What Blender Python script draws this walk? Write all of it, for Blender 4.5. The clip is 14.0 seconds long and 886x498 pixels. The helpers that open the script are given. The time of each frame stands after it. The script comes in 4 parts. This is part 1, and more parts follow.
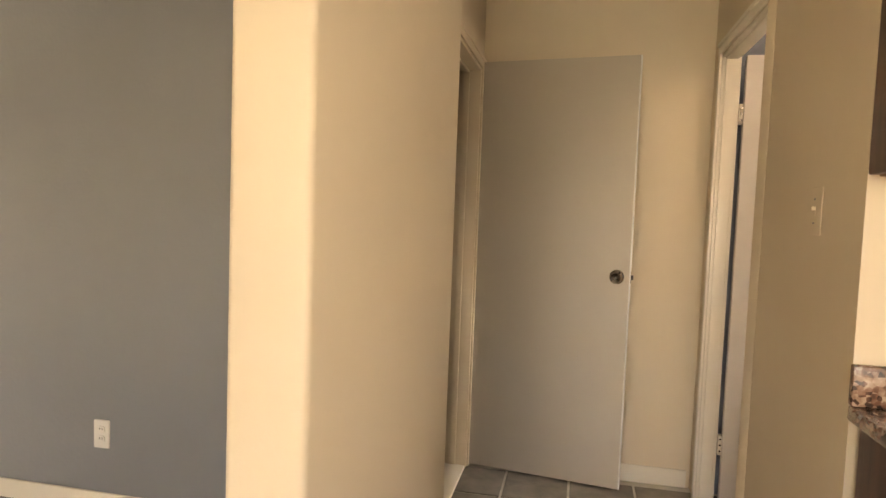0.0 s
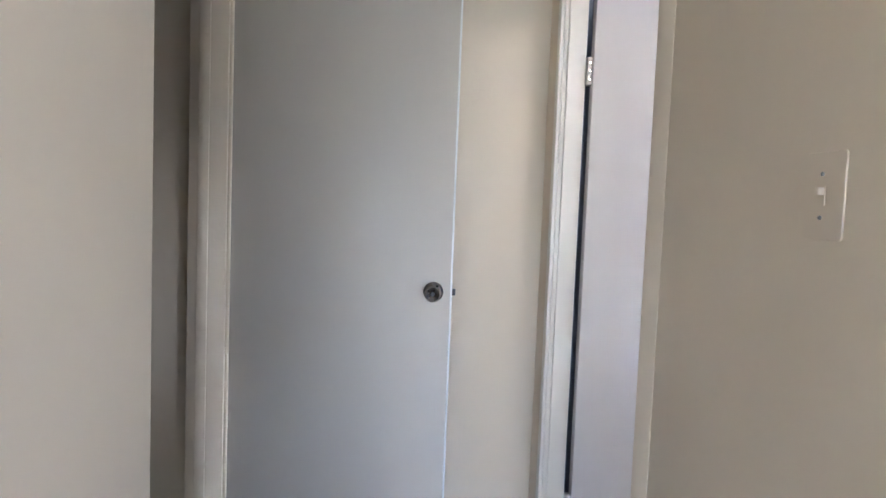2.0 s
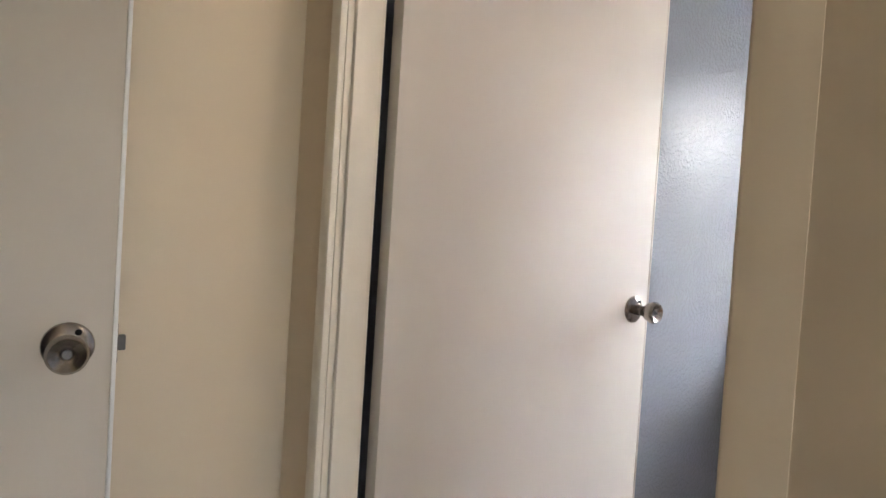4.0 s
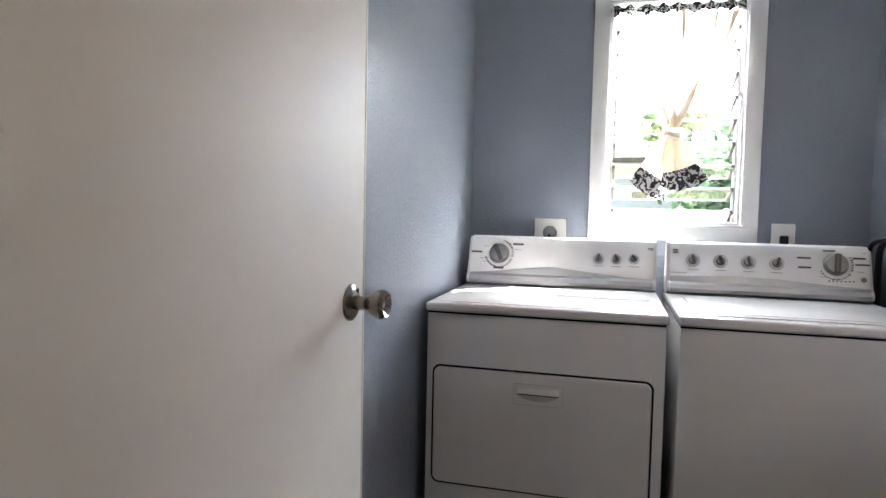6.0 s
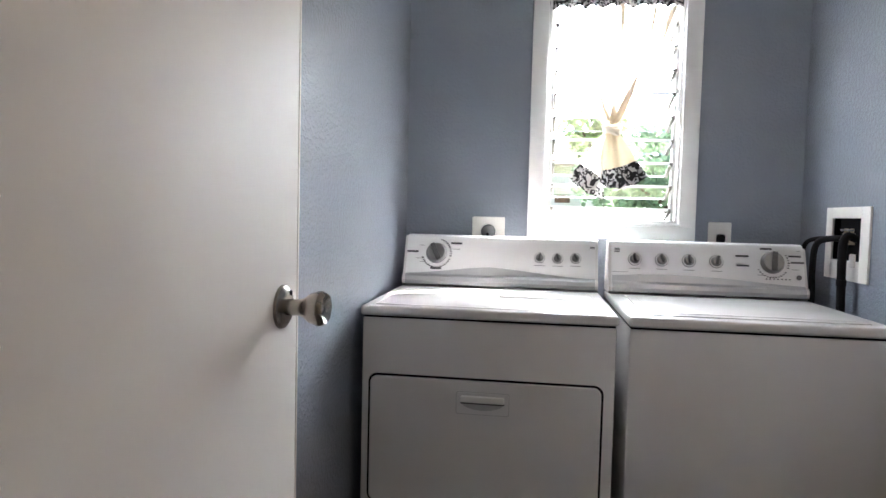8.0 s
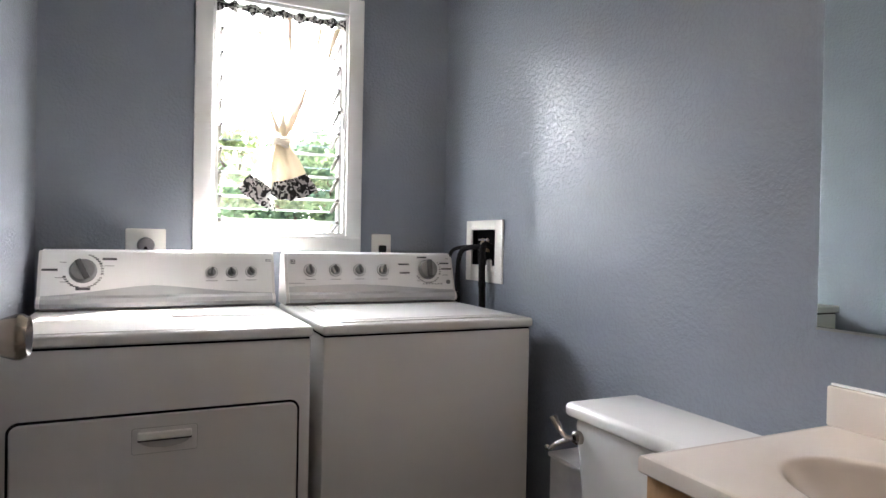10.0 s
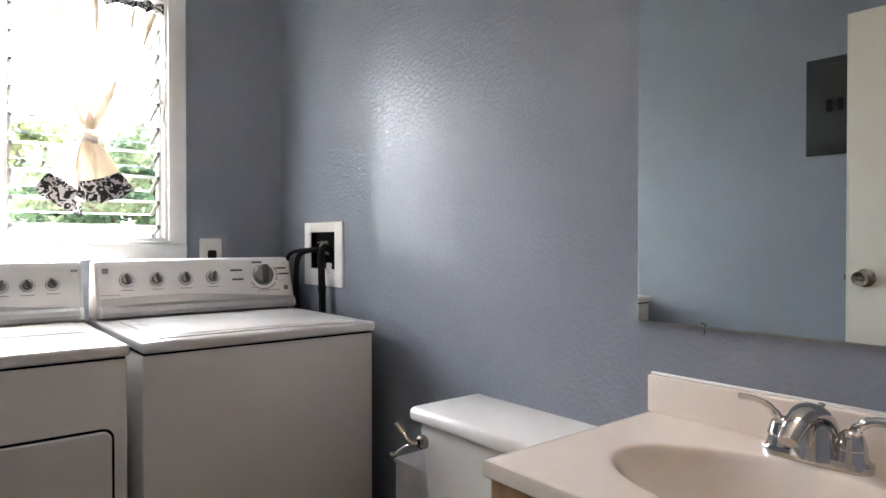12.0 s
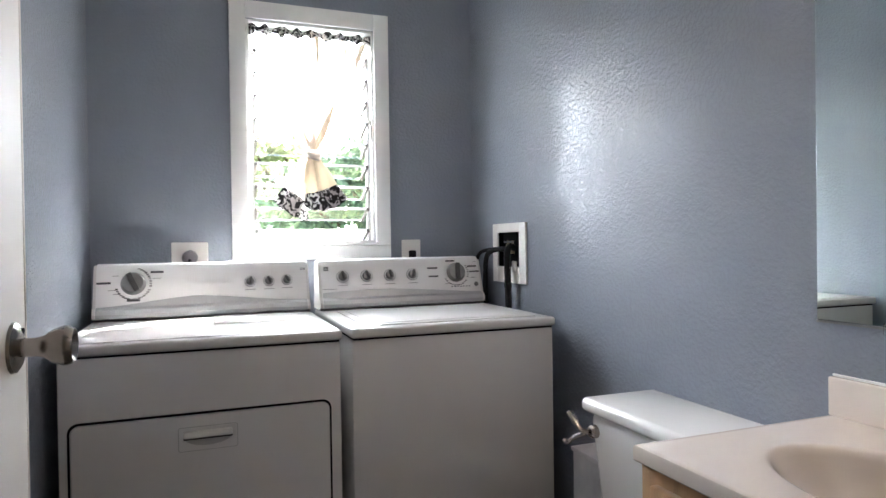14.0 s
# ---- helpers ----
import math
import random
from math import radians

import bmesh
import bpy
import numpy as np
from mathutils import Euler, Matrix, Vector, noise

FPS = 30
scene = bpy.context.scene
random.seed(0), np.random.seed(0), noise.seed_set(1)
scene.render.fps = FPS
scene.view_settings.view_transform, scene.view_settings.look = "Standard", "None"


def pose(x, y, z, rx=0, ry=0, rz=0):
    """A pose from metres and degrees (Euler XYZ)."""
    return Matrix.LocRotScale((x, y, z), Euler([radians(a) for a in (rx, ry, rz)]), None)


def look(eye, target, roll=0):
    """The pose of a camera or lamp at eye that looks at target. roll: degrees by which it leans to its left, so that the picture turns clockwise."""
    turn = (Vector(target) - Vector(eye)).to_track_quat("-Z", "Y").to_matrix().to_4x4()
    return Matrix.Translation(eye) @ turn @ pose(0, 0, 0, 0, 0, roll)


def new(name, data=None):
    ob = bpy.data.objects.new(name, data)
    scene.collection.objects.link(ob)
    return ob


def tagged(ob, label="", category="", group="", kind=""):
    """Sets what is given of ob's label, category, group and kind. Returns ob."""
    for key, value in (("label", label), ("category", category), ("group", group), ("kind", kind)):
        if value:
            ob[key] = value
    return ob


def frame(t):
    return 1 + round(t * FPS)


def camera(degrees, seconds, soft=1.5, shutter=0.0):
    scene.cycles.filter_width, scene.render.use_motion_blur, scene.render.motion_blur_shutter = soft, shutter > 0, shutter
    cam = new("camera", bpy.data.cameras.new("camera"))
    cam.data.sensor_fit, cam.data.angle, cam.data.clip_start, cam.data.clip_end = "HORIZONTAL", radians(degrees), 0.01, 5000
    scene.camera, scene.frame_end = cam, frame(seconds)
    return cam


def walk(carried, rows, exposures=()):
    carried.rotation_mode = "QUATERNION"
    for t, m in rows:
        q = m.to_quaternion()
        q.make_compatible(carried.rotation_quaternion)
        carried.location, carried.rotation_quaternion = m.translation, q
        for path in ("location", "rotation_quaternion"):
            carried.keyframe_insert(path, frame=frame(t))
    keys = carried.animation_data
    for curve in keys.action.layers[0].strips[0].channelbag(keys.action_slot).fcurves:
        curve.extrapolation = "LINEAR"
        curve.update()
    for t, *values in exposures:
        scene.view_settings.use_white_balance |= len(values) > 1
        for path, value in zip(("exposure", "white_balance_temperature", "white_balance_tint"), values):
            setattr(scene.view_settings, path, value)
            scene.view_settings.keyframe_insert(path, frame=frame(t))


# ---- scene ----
cam = camera(70.0, 14.0)
PATH = [
    (0, (3.01, -2.391, 1.307), (1.057, -2.804, 1.182), 2.1),
    (0.5, (2.8, -2.392, 1.302), (0.811, -2.545, 1.168), 2.4),
    (1, (2.538, -2.457, 1.304), (0.546, -2.334, 1.184), 2.2),
    (1.5, (2.315, -2.465, 1.288), (0.33, -2.254, 1.156), 2.3),
    (2, (2.051, -2.427, 1.299), (0.07, -2.188, 1.173), 2.2),
    (3, (1.494, -2.411, 1.313), (-0.41, -1.831, 1.118), 2.5),
    (3.5, (1.233, -2.377, 1.269), (-0.565, -1.512, 1.134), 3.3),
    (4, (0.984, -2.343, 1.218), (-0.587, -1.106, 1.16), 3.6),
    (4.2, (0.883, -2.327, 1.22), (-0.559, -0.942, 1.161), 3.4),
    (6.5, (0.488, -1.95, 1.218), (0.025, -0.008, 1.096), 1.0),
    (7, (0.508, -1.898, 1.206), (-0.003, 0.031, 1.079), 0.6),
    (9.3, (0.25, -1.892, 1.19), (0.709, 0.055, 1.151), 1.4),
    (9.5, (0.243, -1.87, 1.187), (0.829, 0.042, 1.147), 1.1),
    (10, (0.233, -1.836, 1.168), (1.073, -0.022, 1.145), 1.1),
    (10.5, (0.244, -1.832, 1.174), (1.291, -0.128, 1.152), 0.8),
    (11, (0.255, -1.835, 1.178), (1.437, -0.222, 1.156), 0.5),
    (11.5, (0.265, -1.811, 1.175), (1.502, -0.24, 1.154), 0.2),
    (12, (0.266, -1.793, 1.179), (1.527, -0.24, 1.158), 0.0),
    (12.5, (0.279, -1.8, 1.179), (1.541, -0.249, 1.169), -0.5),
    (13, (0.283, -1.836, 1.18), (1.418, -0.19, 1.169), -0.7),
    (13.5, (0.276, -1.877, 1.173), (1.216, -0.112, 1.156), -0.8),
    (14, (0.273, -1.948, 1.18), (0.979, -0.077, 1.16), -0.8),
]
EXPOSURES = [
    (0.0, 4.52, 8800, 21), (0.5, 4.55, 7700, 27), (1.0, 4.75, 6100, 26), (1.5, 4.88, 5500, 19), (2.0, 4.93, 5050, 16), (2.5, 4.92, 5150, 17), (3.0, 4.9, 5500, 18),
    (3.5, 4.6, 6450, 19), (4.0, 4.32, 6300, 17), (4.2, 4.2, 6250, 17), (6.5, 3.6, 5950, 14), (7.2, 3.6, 5950, 14), (9.5, 3.5, 6250, 15), (12.5, 3.52, 6350, 16), (14.0, 3.55, 6050, 14),
]
LAUNDRY_W, LIVING_W, KITCHEN_W, BULB_W, HAZE = 1.15, 2.5, 3.2, 0.38, 6.0
BLUE, CREAM = (0.238, 0.262, 0.312), (0.70, 0.60, 0.455)
OUTLET_Y, OUTLET_Z = -4.267, 0.332
TILE_X, TILE_Y = -0.13, -2.681
walk(cam, [(t, look(e, g, r)) for t, e, g, r in PATH], EXPOSURES)

# ---------------------------------------------------------------- light
world = bpy.data.worlds.new("sky")
scene.world = world
world.use_nodes = True
sky = world.node_tree.nodes.new("ShaderNodeTexSky")
sky.sky_type = "NISHITA"
sky.sun_disc = False
sky.sun_elevation = radians(51)
sky.sun_rotation = radians(48)
background = world.node_tree.nodes["Background"]
background.inputs["Strength"].default_value = 0.07
world.node_tree.links.new(sky.outputs["Color"], background.inputs["Color"])


def lamp(name, kind, m, energy, color, size=0.0, size_y=0.0):
    data = bpy.data.lights.new(name, kind)
    data.energy, data.color = energy, color
    if kind == "AREA":
        data.shape, data.size, data.size_y = "RECTANGLE", size, size_y
    if kind == "SUN":
        data.angle = radians(0.6)
    ob = new(name, data)
    ob.matrix_world = m
    return ob


# high sun on the window side: it strikes the sill, the dryer top and its console
lamp("sun", "SUN", look((5.5, 5.0, 9.2), (0, 0, 0)), 4.0, (1.0, 0.95, 0.86))
# daylight in the opening of the laundry window
lamp("laundry_window_light", "AREA", look((0.724, 0.945, 1.87), (0.724, -0.05, 1.53)), LAUNDRY_W, (0.97, 0.98, 1.0), 0.52, 0.42)
# added fill for hall and living room, set in an unseen east opening
lamp("living_window_light", "AREA", look((7.43, -2.85, 1.55), (0, -2.85, 1.60)), LIVING_W, (1.0, 0.97, 0.92), 2.2, 1.1)

# added fill from the north-east, set in an unseen kitchen opening
lamp("kitchen_window_light", "AREA", look((5.05, 0.80, 1.55), (2.6, -3.0, 1.55)), KITCHEN_W, (1.0, 0.97, 0.92), 1.1, 0.95)

# two added warm fill lamps over the mirror, out of view
for y in (-1.48, -1.27):
    bulb = lamp("vanity_bulb", "POINT", pose(1.385, y, 2.105), BULB_W, (1.0, 0.80, 0.60))
    bulb.data.shadow_soft_size = 0.045


# ---------------------------------------------------------------- materials
def material(name, base, rough=0.5, metal=0.0, vary=0.06, scale=3.0, grain=0.0, grain_scale=200.0, spec=0.5, stretch=(1, 1, 1), coat=0.0, second=None):
    """A surface with slow stains (vary), fine relief (grain) and an even base colour; second: a colour that the slow noise mixes in."""
    m = bpy.data.materials.new(name)
    m.use_nodes = True
    n, l = m.node_tree.nodes, m.node_tree.links
    b = n["Principled BSDF"]
    b.inputs["Roughness"].default_value, b.inputs["Metallic"].default_value = rough, metal
    b.inputs["Specular IOR Level"].default_value = spec
    b.inputs["Coat Weight"].default_value = coat
    where = n.new("ShaderNodeTexCoord")
    place = n.new("ShaderNodeMapping")
    place.inputs["Scale"].default_value = stretch
    l.new(where.outputs["Object"], place.inputs["Vector"])
    slow = n.new("ShaderNodeTexNoise")
    slow.inputs["Scale"].default_value, slow.inputs["Detail"].default_value = scale, 5
    l.new(place.outputs["Vector"], slow.inputs["Vector"])
    mix = n.new("ShaderNodeMix")
    mix.data_type = "RGBA"
    other = second or tuple(max(0.0, c * (1 - 2 * vary)) for c in base)
    mix.inputs["A"].default_value, mix.inputs["B"].default_value = (*base, 1), (*other, 1)
    ramp = n.new("ShaderNodeMapRange")
    ramp.inputs["From Min"].default_value, ramp.inputs["From Max"].default_value = 0.35, 0.72
    l.new(slow.outputs["Fac"], ramp.inputs["Value"])
    l.new(ramp.outputs["Result"], mix.inputs["Factor"])
    l.new(mix.outputs["Result"], b.inputs["Base Color"])
    rub = n.new("ShaderNodeMapRange")
    rub.inputs["To Min"].default_value, rub.inputs["To Max"].default_value = rough * 0.9, min(1.0, rough * 1.15)
    l.new(slow.outputs["Fac"], rub.inputs["Value"])
    l.new(rub.outputs["Result"], b.inputs["Roughness"])
    if grain:
        fine = n.new("ShaderNodeTexNoise")
        fine.inputs["Scale"].default_value, fine.inputs["Detail"].default_value = grain_scale, 3
        l.new(place.outputs["Vector"], fine.inputs["Vector"])
        bump = n.new("ShaderNodeBump")
        bump.inputs["Strength"].default_value, bump.inputs["Distance"].default_value = 1.0, grain
        l.new(fine.outputs["Fac"], bump.inputs["Height"])
        l.new(bump.outputs["Normal"], b.inputs["Normal"])
    return m


blue_paint = material("blue_paint", BLUE, 0.42, grain=0.00015, grain_scale=140, vary=0.03, scale=1.5, spec=0.12)


def knockdown(m, scale, height):
    """Flattened splatters of wall texture under the paint."""
    n, l = m.node_tree.nodes, m.node_tree.links
    b = n["Principled BSDF"]
    fine = b.inputs["Normal"].links[0].from_node
    where = n.new("ShaderNodeTexCoord")
    blobs = n.new("ShaderNodeTexNoise")
    blobs.inputs["Scale"].default_value, blobs.inputs["Detail"].default_value, blobs.inputs["Roughness"].default_value = scale, 2.5, 0.55
    step = n.new("ShaderNodeMapRange")
    step.interpolation_type = "SMOOTHSTEP"
    step.inputs["From Min"].default_value, step.inputs["From Max"].default_value = 0.41, 0.63
    bump = n.new("ShaderNodeBump")
    bump.inputs["Strength"].default_value, bump.inputs["Distance"].default_value = 1.0, height
    l.new(where.outputs["Object"], blobs.inputs["Vector"])
    l.new(blobs.outputs["Fac"], step.inputs["Value"])
    l.new(step.outputs["Result"], bump.inputs["Height"])
    l.new(fine.outputs["Normal"], bump.inputs["Normal"])
    # the gloss film follows the splatters, the colour coat under it only half
    soft = n.new("ShaderNodeBump")
    soft.inputs["Strength"].default_value, soft.inputs["Distance"].default_value = 1.0, height * 0.06
    l.new(step.outputs["Result"], soft.inputs["Height"])
    l.new(fine.outputs["Normal"], soft.inputs["Normal"])
    l.new(soft.outputs["Normal"], b.inputs["Normal"])
    l.new(bump.outputs["Normal"], b.inputs["Coat Normal"])
    b.inputs["Coat Weight"].default_value, b.inputs["Coat Roughness"].default_value, b.inputs["Coat IOR"].default_value = 0.90, 0.23, 1.5


knockdown(blue_paint, 78, 0.0062)
cream_paint = material("cream_paint", CREAM, 0.55, grain=0.0004, grain_scale=70, vary=0.03, scale=1.2)
grey_paint = material("grey_paint", (0.25, 0.262, 0.28), 0.5, grain=0.0012, grain_scale=55, vary=0.04, scale=1.2)
ceiling_paint = material("ceiling_paint", (0.84, 0.83, 0.80), 0.8, grain=0.003, grain_scale=60, vary=0.03)
trim_paint = material("trim_paint", (0.78, 0.73, 0.63), 0.32, grain=0.0003, grain_scale=120, vary=0.03)
window_paint = material("window_paint", (0.82, 0.82, 0.80), 0.3, grain=0.0003, grain_scale=90, vary=0.03)
door_paint = material("door_paint", (0.50, 0.45, 0.38), 0.48, grain=0.00018, grain_scale=160, vary=0.03, scale=1.5, stretch=(1, 1, 0.25))
white_door_paint = material("white_door_paint", (0.65, 0.61, 0.56), 0.52, spec=0.35, grain=0.00022, grain_scale=130, vary=0.03, scale=1.5, stretch=(1, 1, 0.3))
enamel = material("appliance_enamel", (0.72, 0.70, 0.68), 0.22, grain=0.0001, grain_scale=300, vary=0.015, scale=2)
console_white = material("console_plastic", (0.80, 0.79, 0.78), 0.30, vary=0.02, scale=4)
console_grey = material("console_grey_plastic", (0.46, 0.465, 0.475), 0.36, metal=0.2, vary=0.04, scale=6, stretch=(0.2, 1, 1))
panel_ink = material("panel_ink", (0.06, 0.06, 0.065), 0.5, vary=0.05)
pale_ink = material("pale_ink", (0.30, 0.29, 0.28), 0.5, vary=0.05)
chrome = material("chrome", (0.62, 0.60, 0.58), 0.09, metal=1.0, vary=0.04, scale=12)
nickel = material("brushed_nickel", (0.36, 0.33, 0.30), 0.25, metal=1.0, vary=0.10, scale=40, grain=0.0001, grain_scale=500)
dial_dark = material("dial_dark_grey", (0.10, 0.10, 0.10), 0.4, metal=0.3, vary=0.1, scale=30)
steel = material("knob_grey", (0.27, 0.27, 0.27), 0.32, metal=0.6, vary=0.08, scale=30)
# near-black base puts the shade of gaps and recesses into the colour
dark_hole = material("recess_shade_black", (0.004, 0.004, 0.005), 0.8, spec=0.1, vary=0.1)
rubber = material("black_rubber", (0.005, 0.005, 0.006), 0.65, spec=0.2, vary=0.15, scale=30)
plate_plastic = material("plate_plastic", (0.80, 0.78, 0.74), 0.35, vary=0.03, scale=8)
grey_plastic = material("grey_plastic", (0.20, 0.20, 0.20), 0.45, vary=0.1, scale=20)
# grey that stands for shade around and inside the dryer pull
handle_shade_grey = material("pull_shade_grey", (0.45, 0.44, 0.42), 0.45, vary=0.05, scale=20)
porcelain = material("porcelain", (0.80, 0.79, 0.77), 0.10, vary=0.015, scale=3, coat=0.4)
marble_top = material("cultured_marble", (0.80, 0.72, 0.645), 0.20, vary=0.03, scale=5, second=(0.77, 0.675, 0.59), coat=0.3)
oak = material("oak_veneer", (0.44, 0.25, 0.11), 0.42, vary=0.2, scale=6, grain=0.0004, grain_scale=90, stretch=(6, 6, 0.6))
cherry = material("dark_cherry_wood", (0.085, 0.026, 0.014), 0.36, vary=0.3, scale=7, grain=0.0003, grain_scale=80, stretch=(7, 7, 0.5))
# orange light under the wall cabinet, put into a lighter wood colour
cherry_under_lit = material("cabinet_underside_lit", (0.32, 0.19, 0.10), 0.5, vary=0.15, scale=6, stretch=(4, 0.6, 1))
panel_grey = material("panel_grey_metal", (0.030, 0.032, 0.033), 0.45, spec=0.3, vary=0.1, scale=8)
brass = material("brass_valve", (0.55, 0.45, 0.30), 0.3, metal=1.0, vary=0.1, scale=20)
grout = material("grout", (0.70, 0.67, 0.61), 0.85, vary=0.12, scale=9, grain=0.001, grain_scale=200)
carpet = material("carpet", (0.22, 0.21, 0.20), 0.95, vary=0.2, scale=25, grain=0.004, grain_scale=300)
soil = material("lawn", (0.09, 0.13, 0.05), 0.9, vary=0.3, scale=1.5, second=(0.16, 0.13, 0.08), grain=0.01, grain_scale=40)
bark = material("bark", (0.16, 0.11, 0.075), 0.9, vary=0.3, scale=10, grain=0.01, grain_scale=30, stretch=(1, 1, 0.25))
fence_wood = material("fence_wood", (0.20, 0.11, 0.07), 0.75, vary=0.25, scale=5, grain=0.001, grain_scale=60, stretch=(1, 1, 0.2))
stucco = material("white_stucco", (0.72, 0.70, 0.66), 0.85, vary=0.08, scale=2, grain=0.003, grain_scale=60)
roofing = material("roof_shingle", (0.20, 0.14, 0.11), 0.85, vary=0.25, scale=8, grain=0.004, grain_scale=40)


def tile_material():
    m = material("slate_tile", (0.115, 0.105, 0.095), 0.45, vary=0.25, scale=11, second=(0.20, 0.175, 0.15), grain=0.0016, grain_scale=28)
    n, l = m.node_tree.nodes, m.node_tree.links
    info = n.new("ShaderNodeObjectInfo")
    hue = n.new("ShaderNodeHueSaturation")
    span = n.new("ShaderNodeMapRange")
    span.inputs["To Min"].default_value, span.inputs["To Max"].default_value = 0.75, 1.3
    l.new(info.outputs["Random"], span.inputs["Value"])
    l.new(span.outputs["Result"], hue.inputs["Value"])
    b = n["Principled BSDF"]
    link = b.inputs["Base Color"].links[0]
    l.new(link.from_socket, hue.inputs["Color"])
    l.new(hue.outputs["Color"], b.inputs["Base Color"])
    return m


def granite_material():
    m = material("granite_laminate", (0.19, 0.12, 0.085), 0.22, coat=0.3)
    n, l = m.node_tree.nodes, m.node_tree.links
    b = n["Principled BSDF"]
    where = n.new("ShaderNodeTexCoord")
    cells = n.new("ShaderNodeTexVoronoi")
    cells.inputs["Scale"].default_value = 95
    cloud = n.new("ShaderNodeTexNoise")
    cloud.inputs["Scale"].default_value, cloud.inputs["Detail"].default_value = 38, 6
    for node in (cells, cloud):
        l.new(where.outputs["Object"], node.inputs["Vector"])
    grey = n.new("ShaderNodeSeparateColor")
    l.new(cells.outputs["Color"], grey.inputs["Color"])
    add = n.new("ShaderNodeMath")
    add.operation = "MULTIPLY_ADD"
    add.inputs[1].default_value = 0.45
    l.new(grey.outputs["Red"], add.inputs[0])
    l.new(cloud.outputs["Fac"], add.inputs[2])
    ramp = n.new("ShaderNodeValToRGB")
    ramp.color_ramp.elements[0].position, ramp.color_ramp.elements[0].color = 0.45, (0.025, 0.018, 0.015, 1)
    ramp.color_ramp.elements[1].position, ramp.color_ramp.elements[1].color = 0.98, (0.48, 0.36, 0.28, 1)
    mid = ramp.color_ramp.elements.new(0.68)
    mid.color = (0.20, 0.10, 0.065, 1)
    l.new(add.outputs["Value"], ramp.inputs["Fac"])
    l.new(ramp.outputs["Color"], b.inputs["Base Color"])
    return m


def glass_material(name, tint, rough=0.02):
    m = bpy.data.materials.new(name)
    m.use_nodes = True
    b = m.node_tree.nodes["Principled BSDF"]
    b.inputs["Base Color"].default_value = (*tint, 1)
    b.inputs["Roughness"].default_value, b.inputs["Transmission Weight"].default_value, b.inputs["IOR"].default_value = rough, 1.0, 1.45
    return m


def mirror_material():
    m = bpy.data.materials.new("mirror_silver")
    m.use_nodes = True
    b = m.node_tree.nodes["Principled BSDF"]
    b.inputs["Base Color"].default_value = (0.89, 0.97, 0.95, 1)
    b.inputs["Metallic"].default_value, b.inputs["Roughness"].default_value = 1.0, 0.004
    return m


def cloth_material(name, base, see=0.12, thin=0.035):
    """Thin woven cotton that lets light through."""
    m = bpy.data.materials.new(name)
    m.use_nodes = True
    n, l = m.node_tree.nodes, m.node_tree.links
    n.remove(n["Principled BSDF"])
    out = n["Material Output"]
    front, back, clear = n.new("ShaderNodeBsdfDiffuse"), n.new("ShaderNodeBsdfTranslucent"), n.new("ShaderNodeBsdfTransparent")
    front.inputs["Color"].default_value = back.inputs["Color"].default_value = (*base, 1)
    half, whole = n.new("ShaderNodeMixShader"), n.new("ShaderNodeMixShader")
    half.inputs["Fac"].default_value, whole.inputs["Fac"].default_value = thin, see
    l.new(front.outputs["BSDF"], half.inputs[1])
    l.new(back.outputs["BSDF"], half.inputs[2])
    l.new(half.outputs["Shader"], whole.inputs[1])
    l.new(clear.outputs["BSDF"], whole.inputs[2])
    l.new(whole.outputs["Shader"], out.inputs["Surface"])
    where = n.new("ShaderNodeTexCoord")
    weave = n.new("ShaderNodeTexNoise")
    weave.inputs["Scale"].default_value = 260
    bump = n.new("ShaderNodeBump")
    bump.inputs["Distance"].default_value = 0.0006
    l.new(where.outputs["Object"], weave.inputs["Vector"])
    l.new(weave.outputs["Fac"], bump.inputs["Height"])
    l.new(bump.outputs["Normal"], front.inputs["Normal"])
    return m


def lace_material():
    """Black cloth with a pale floral print."""
    m = material("floral_trim_cloth", (0.02, 0.02, 0.02), 0.8)
    n, l = m.node_tree.nodes, m.node_tree.links
    b = n["Principled BSDF"]
    where = n.new("ShaderNodeTexCoord")
    bend = n.new("ShaderNodeTexNoise")
    bend.inputs["Scale"].default_value = 22
    petals = n.new("ShaderNodeTexVoronoi")
    petals.inputs["Scale"].default_value = 46
    petals.feature = "SMOOTH_F1"
    shift = n.new("ShaderNodeMixRGB")
    shift.blend_type = "ADD"
    shift.inputs["Fac"].default_value = 0.06
    l.new(where.outputs["Object"], bend.inputs["Vector"])
    l.new(where.outputs["Object"], shift.inputs["Color1"])
    l.new(bend.outputs["Color"], shift.inputs["Color2"])
    l.new(shift.outputs["Color"], petals.inputs["Vector"])
    wave = n.new("ShaderNodeMath")
    wave.operation = "SINE"
    many = n.new("ShaderNodeMath")
    many.operation = "MULTIPLY"
    many.inputs[1].default_value = 16
    l.new(petals.outputs["Distance"], many.inputs[0])
    l.new(many.outputs["Value"], wave.inputs[0])
    ramp = n.new("ShaderNodeValToRGB")
    ramp.color_ramp.elements[0].position, ramp.color_ramp.elements[0].color = 0.30, (0.015, 0.015, 0.015, 1)
    ramp.color_ramp.elements[1].position, ramp.color_ramp.elements[1].color = 0.50, (0.62, 0.60, 0.58, 1)
    l.new(wave.outputs["Value"], ramp.inputs["Fac"])
    l.new(ramp.outputs["Color"], b.inputs["Base Color"])
    return m


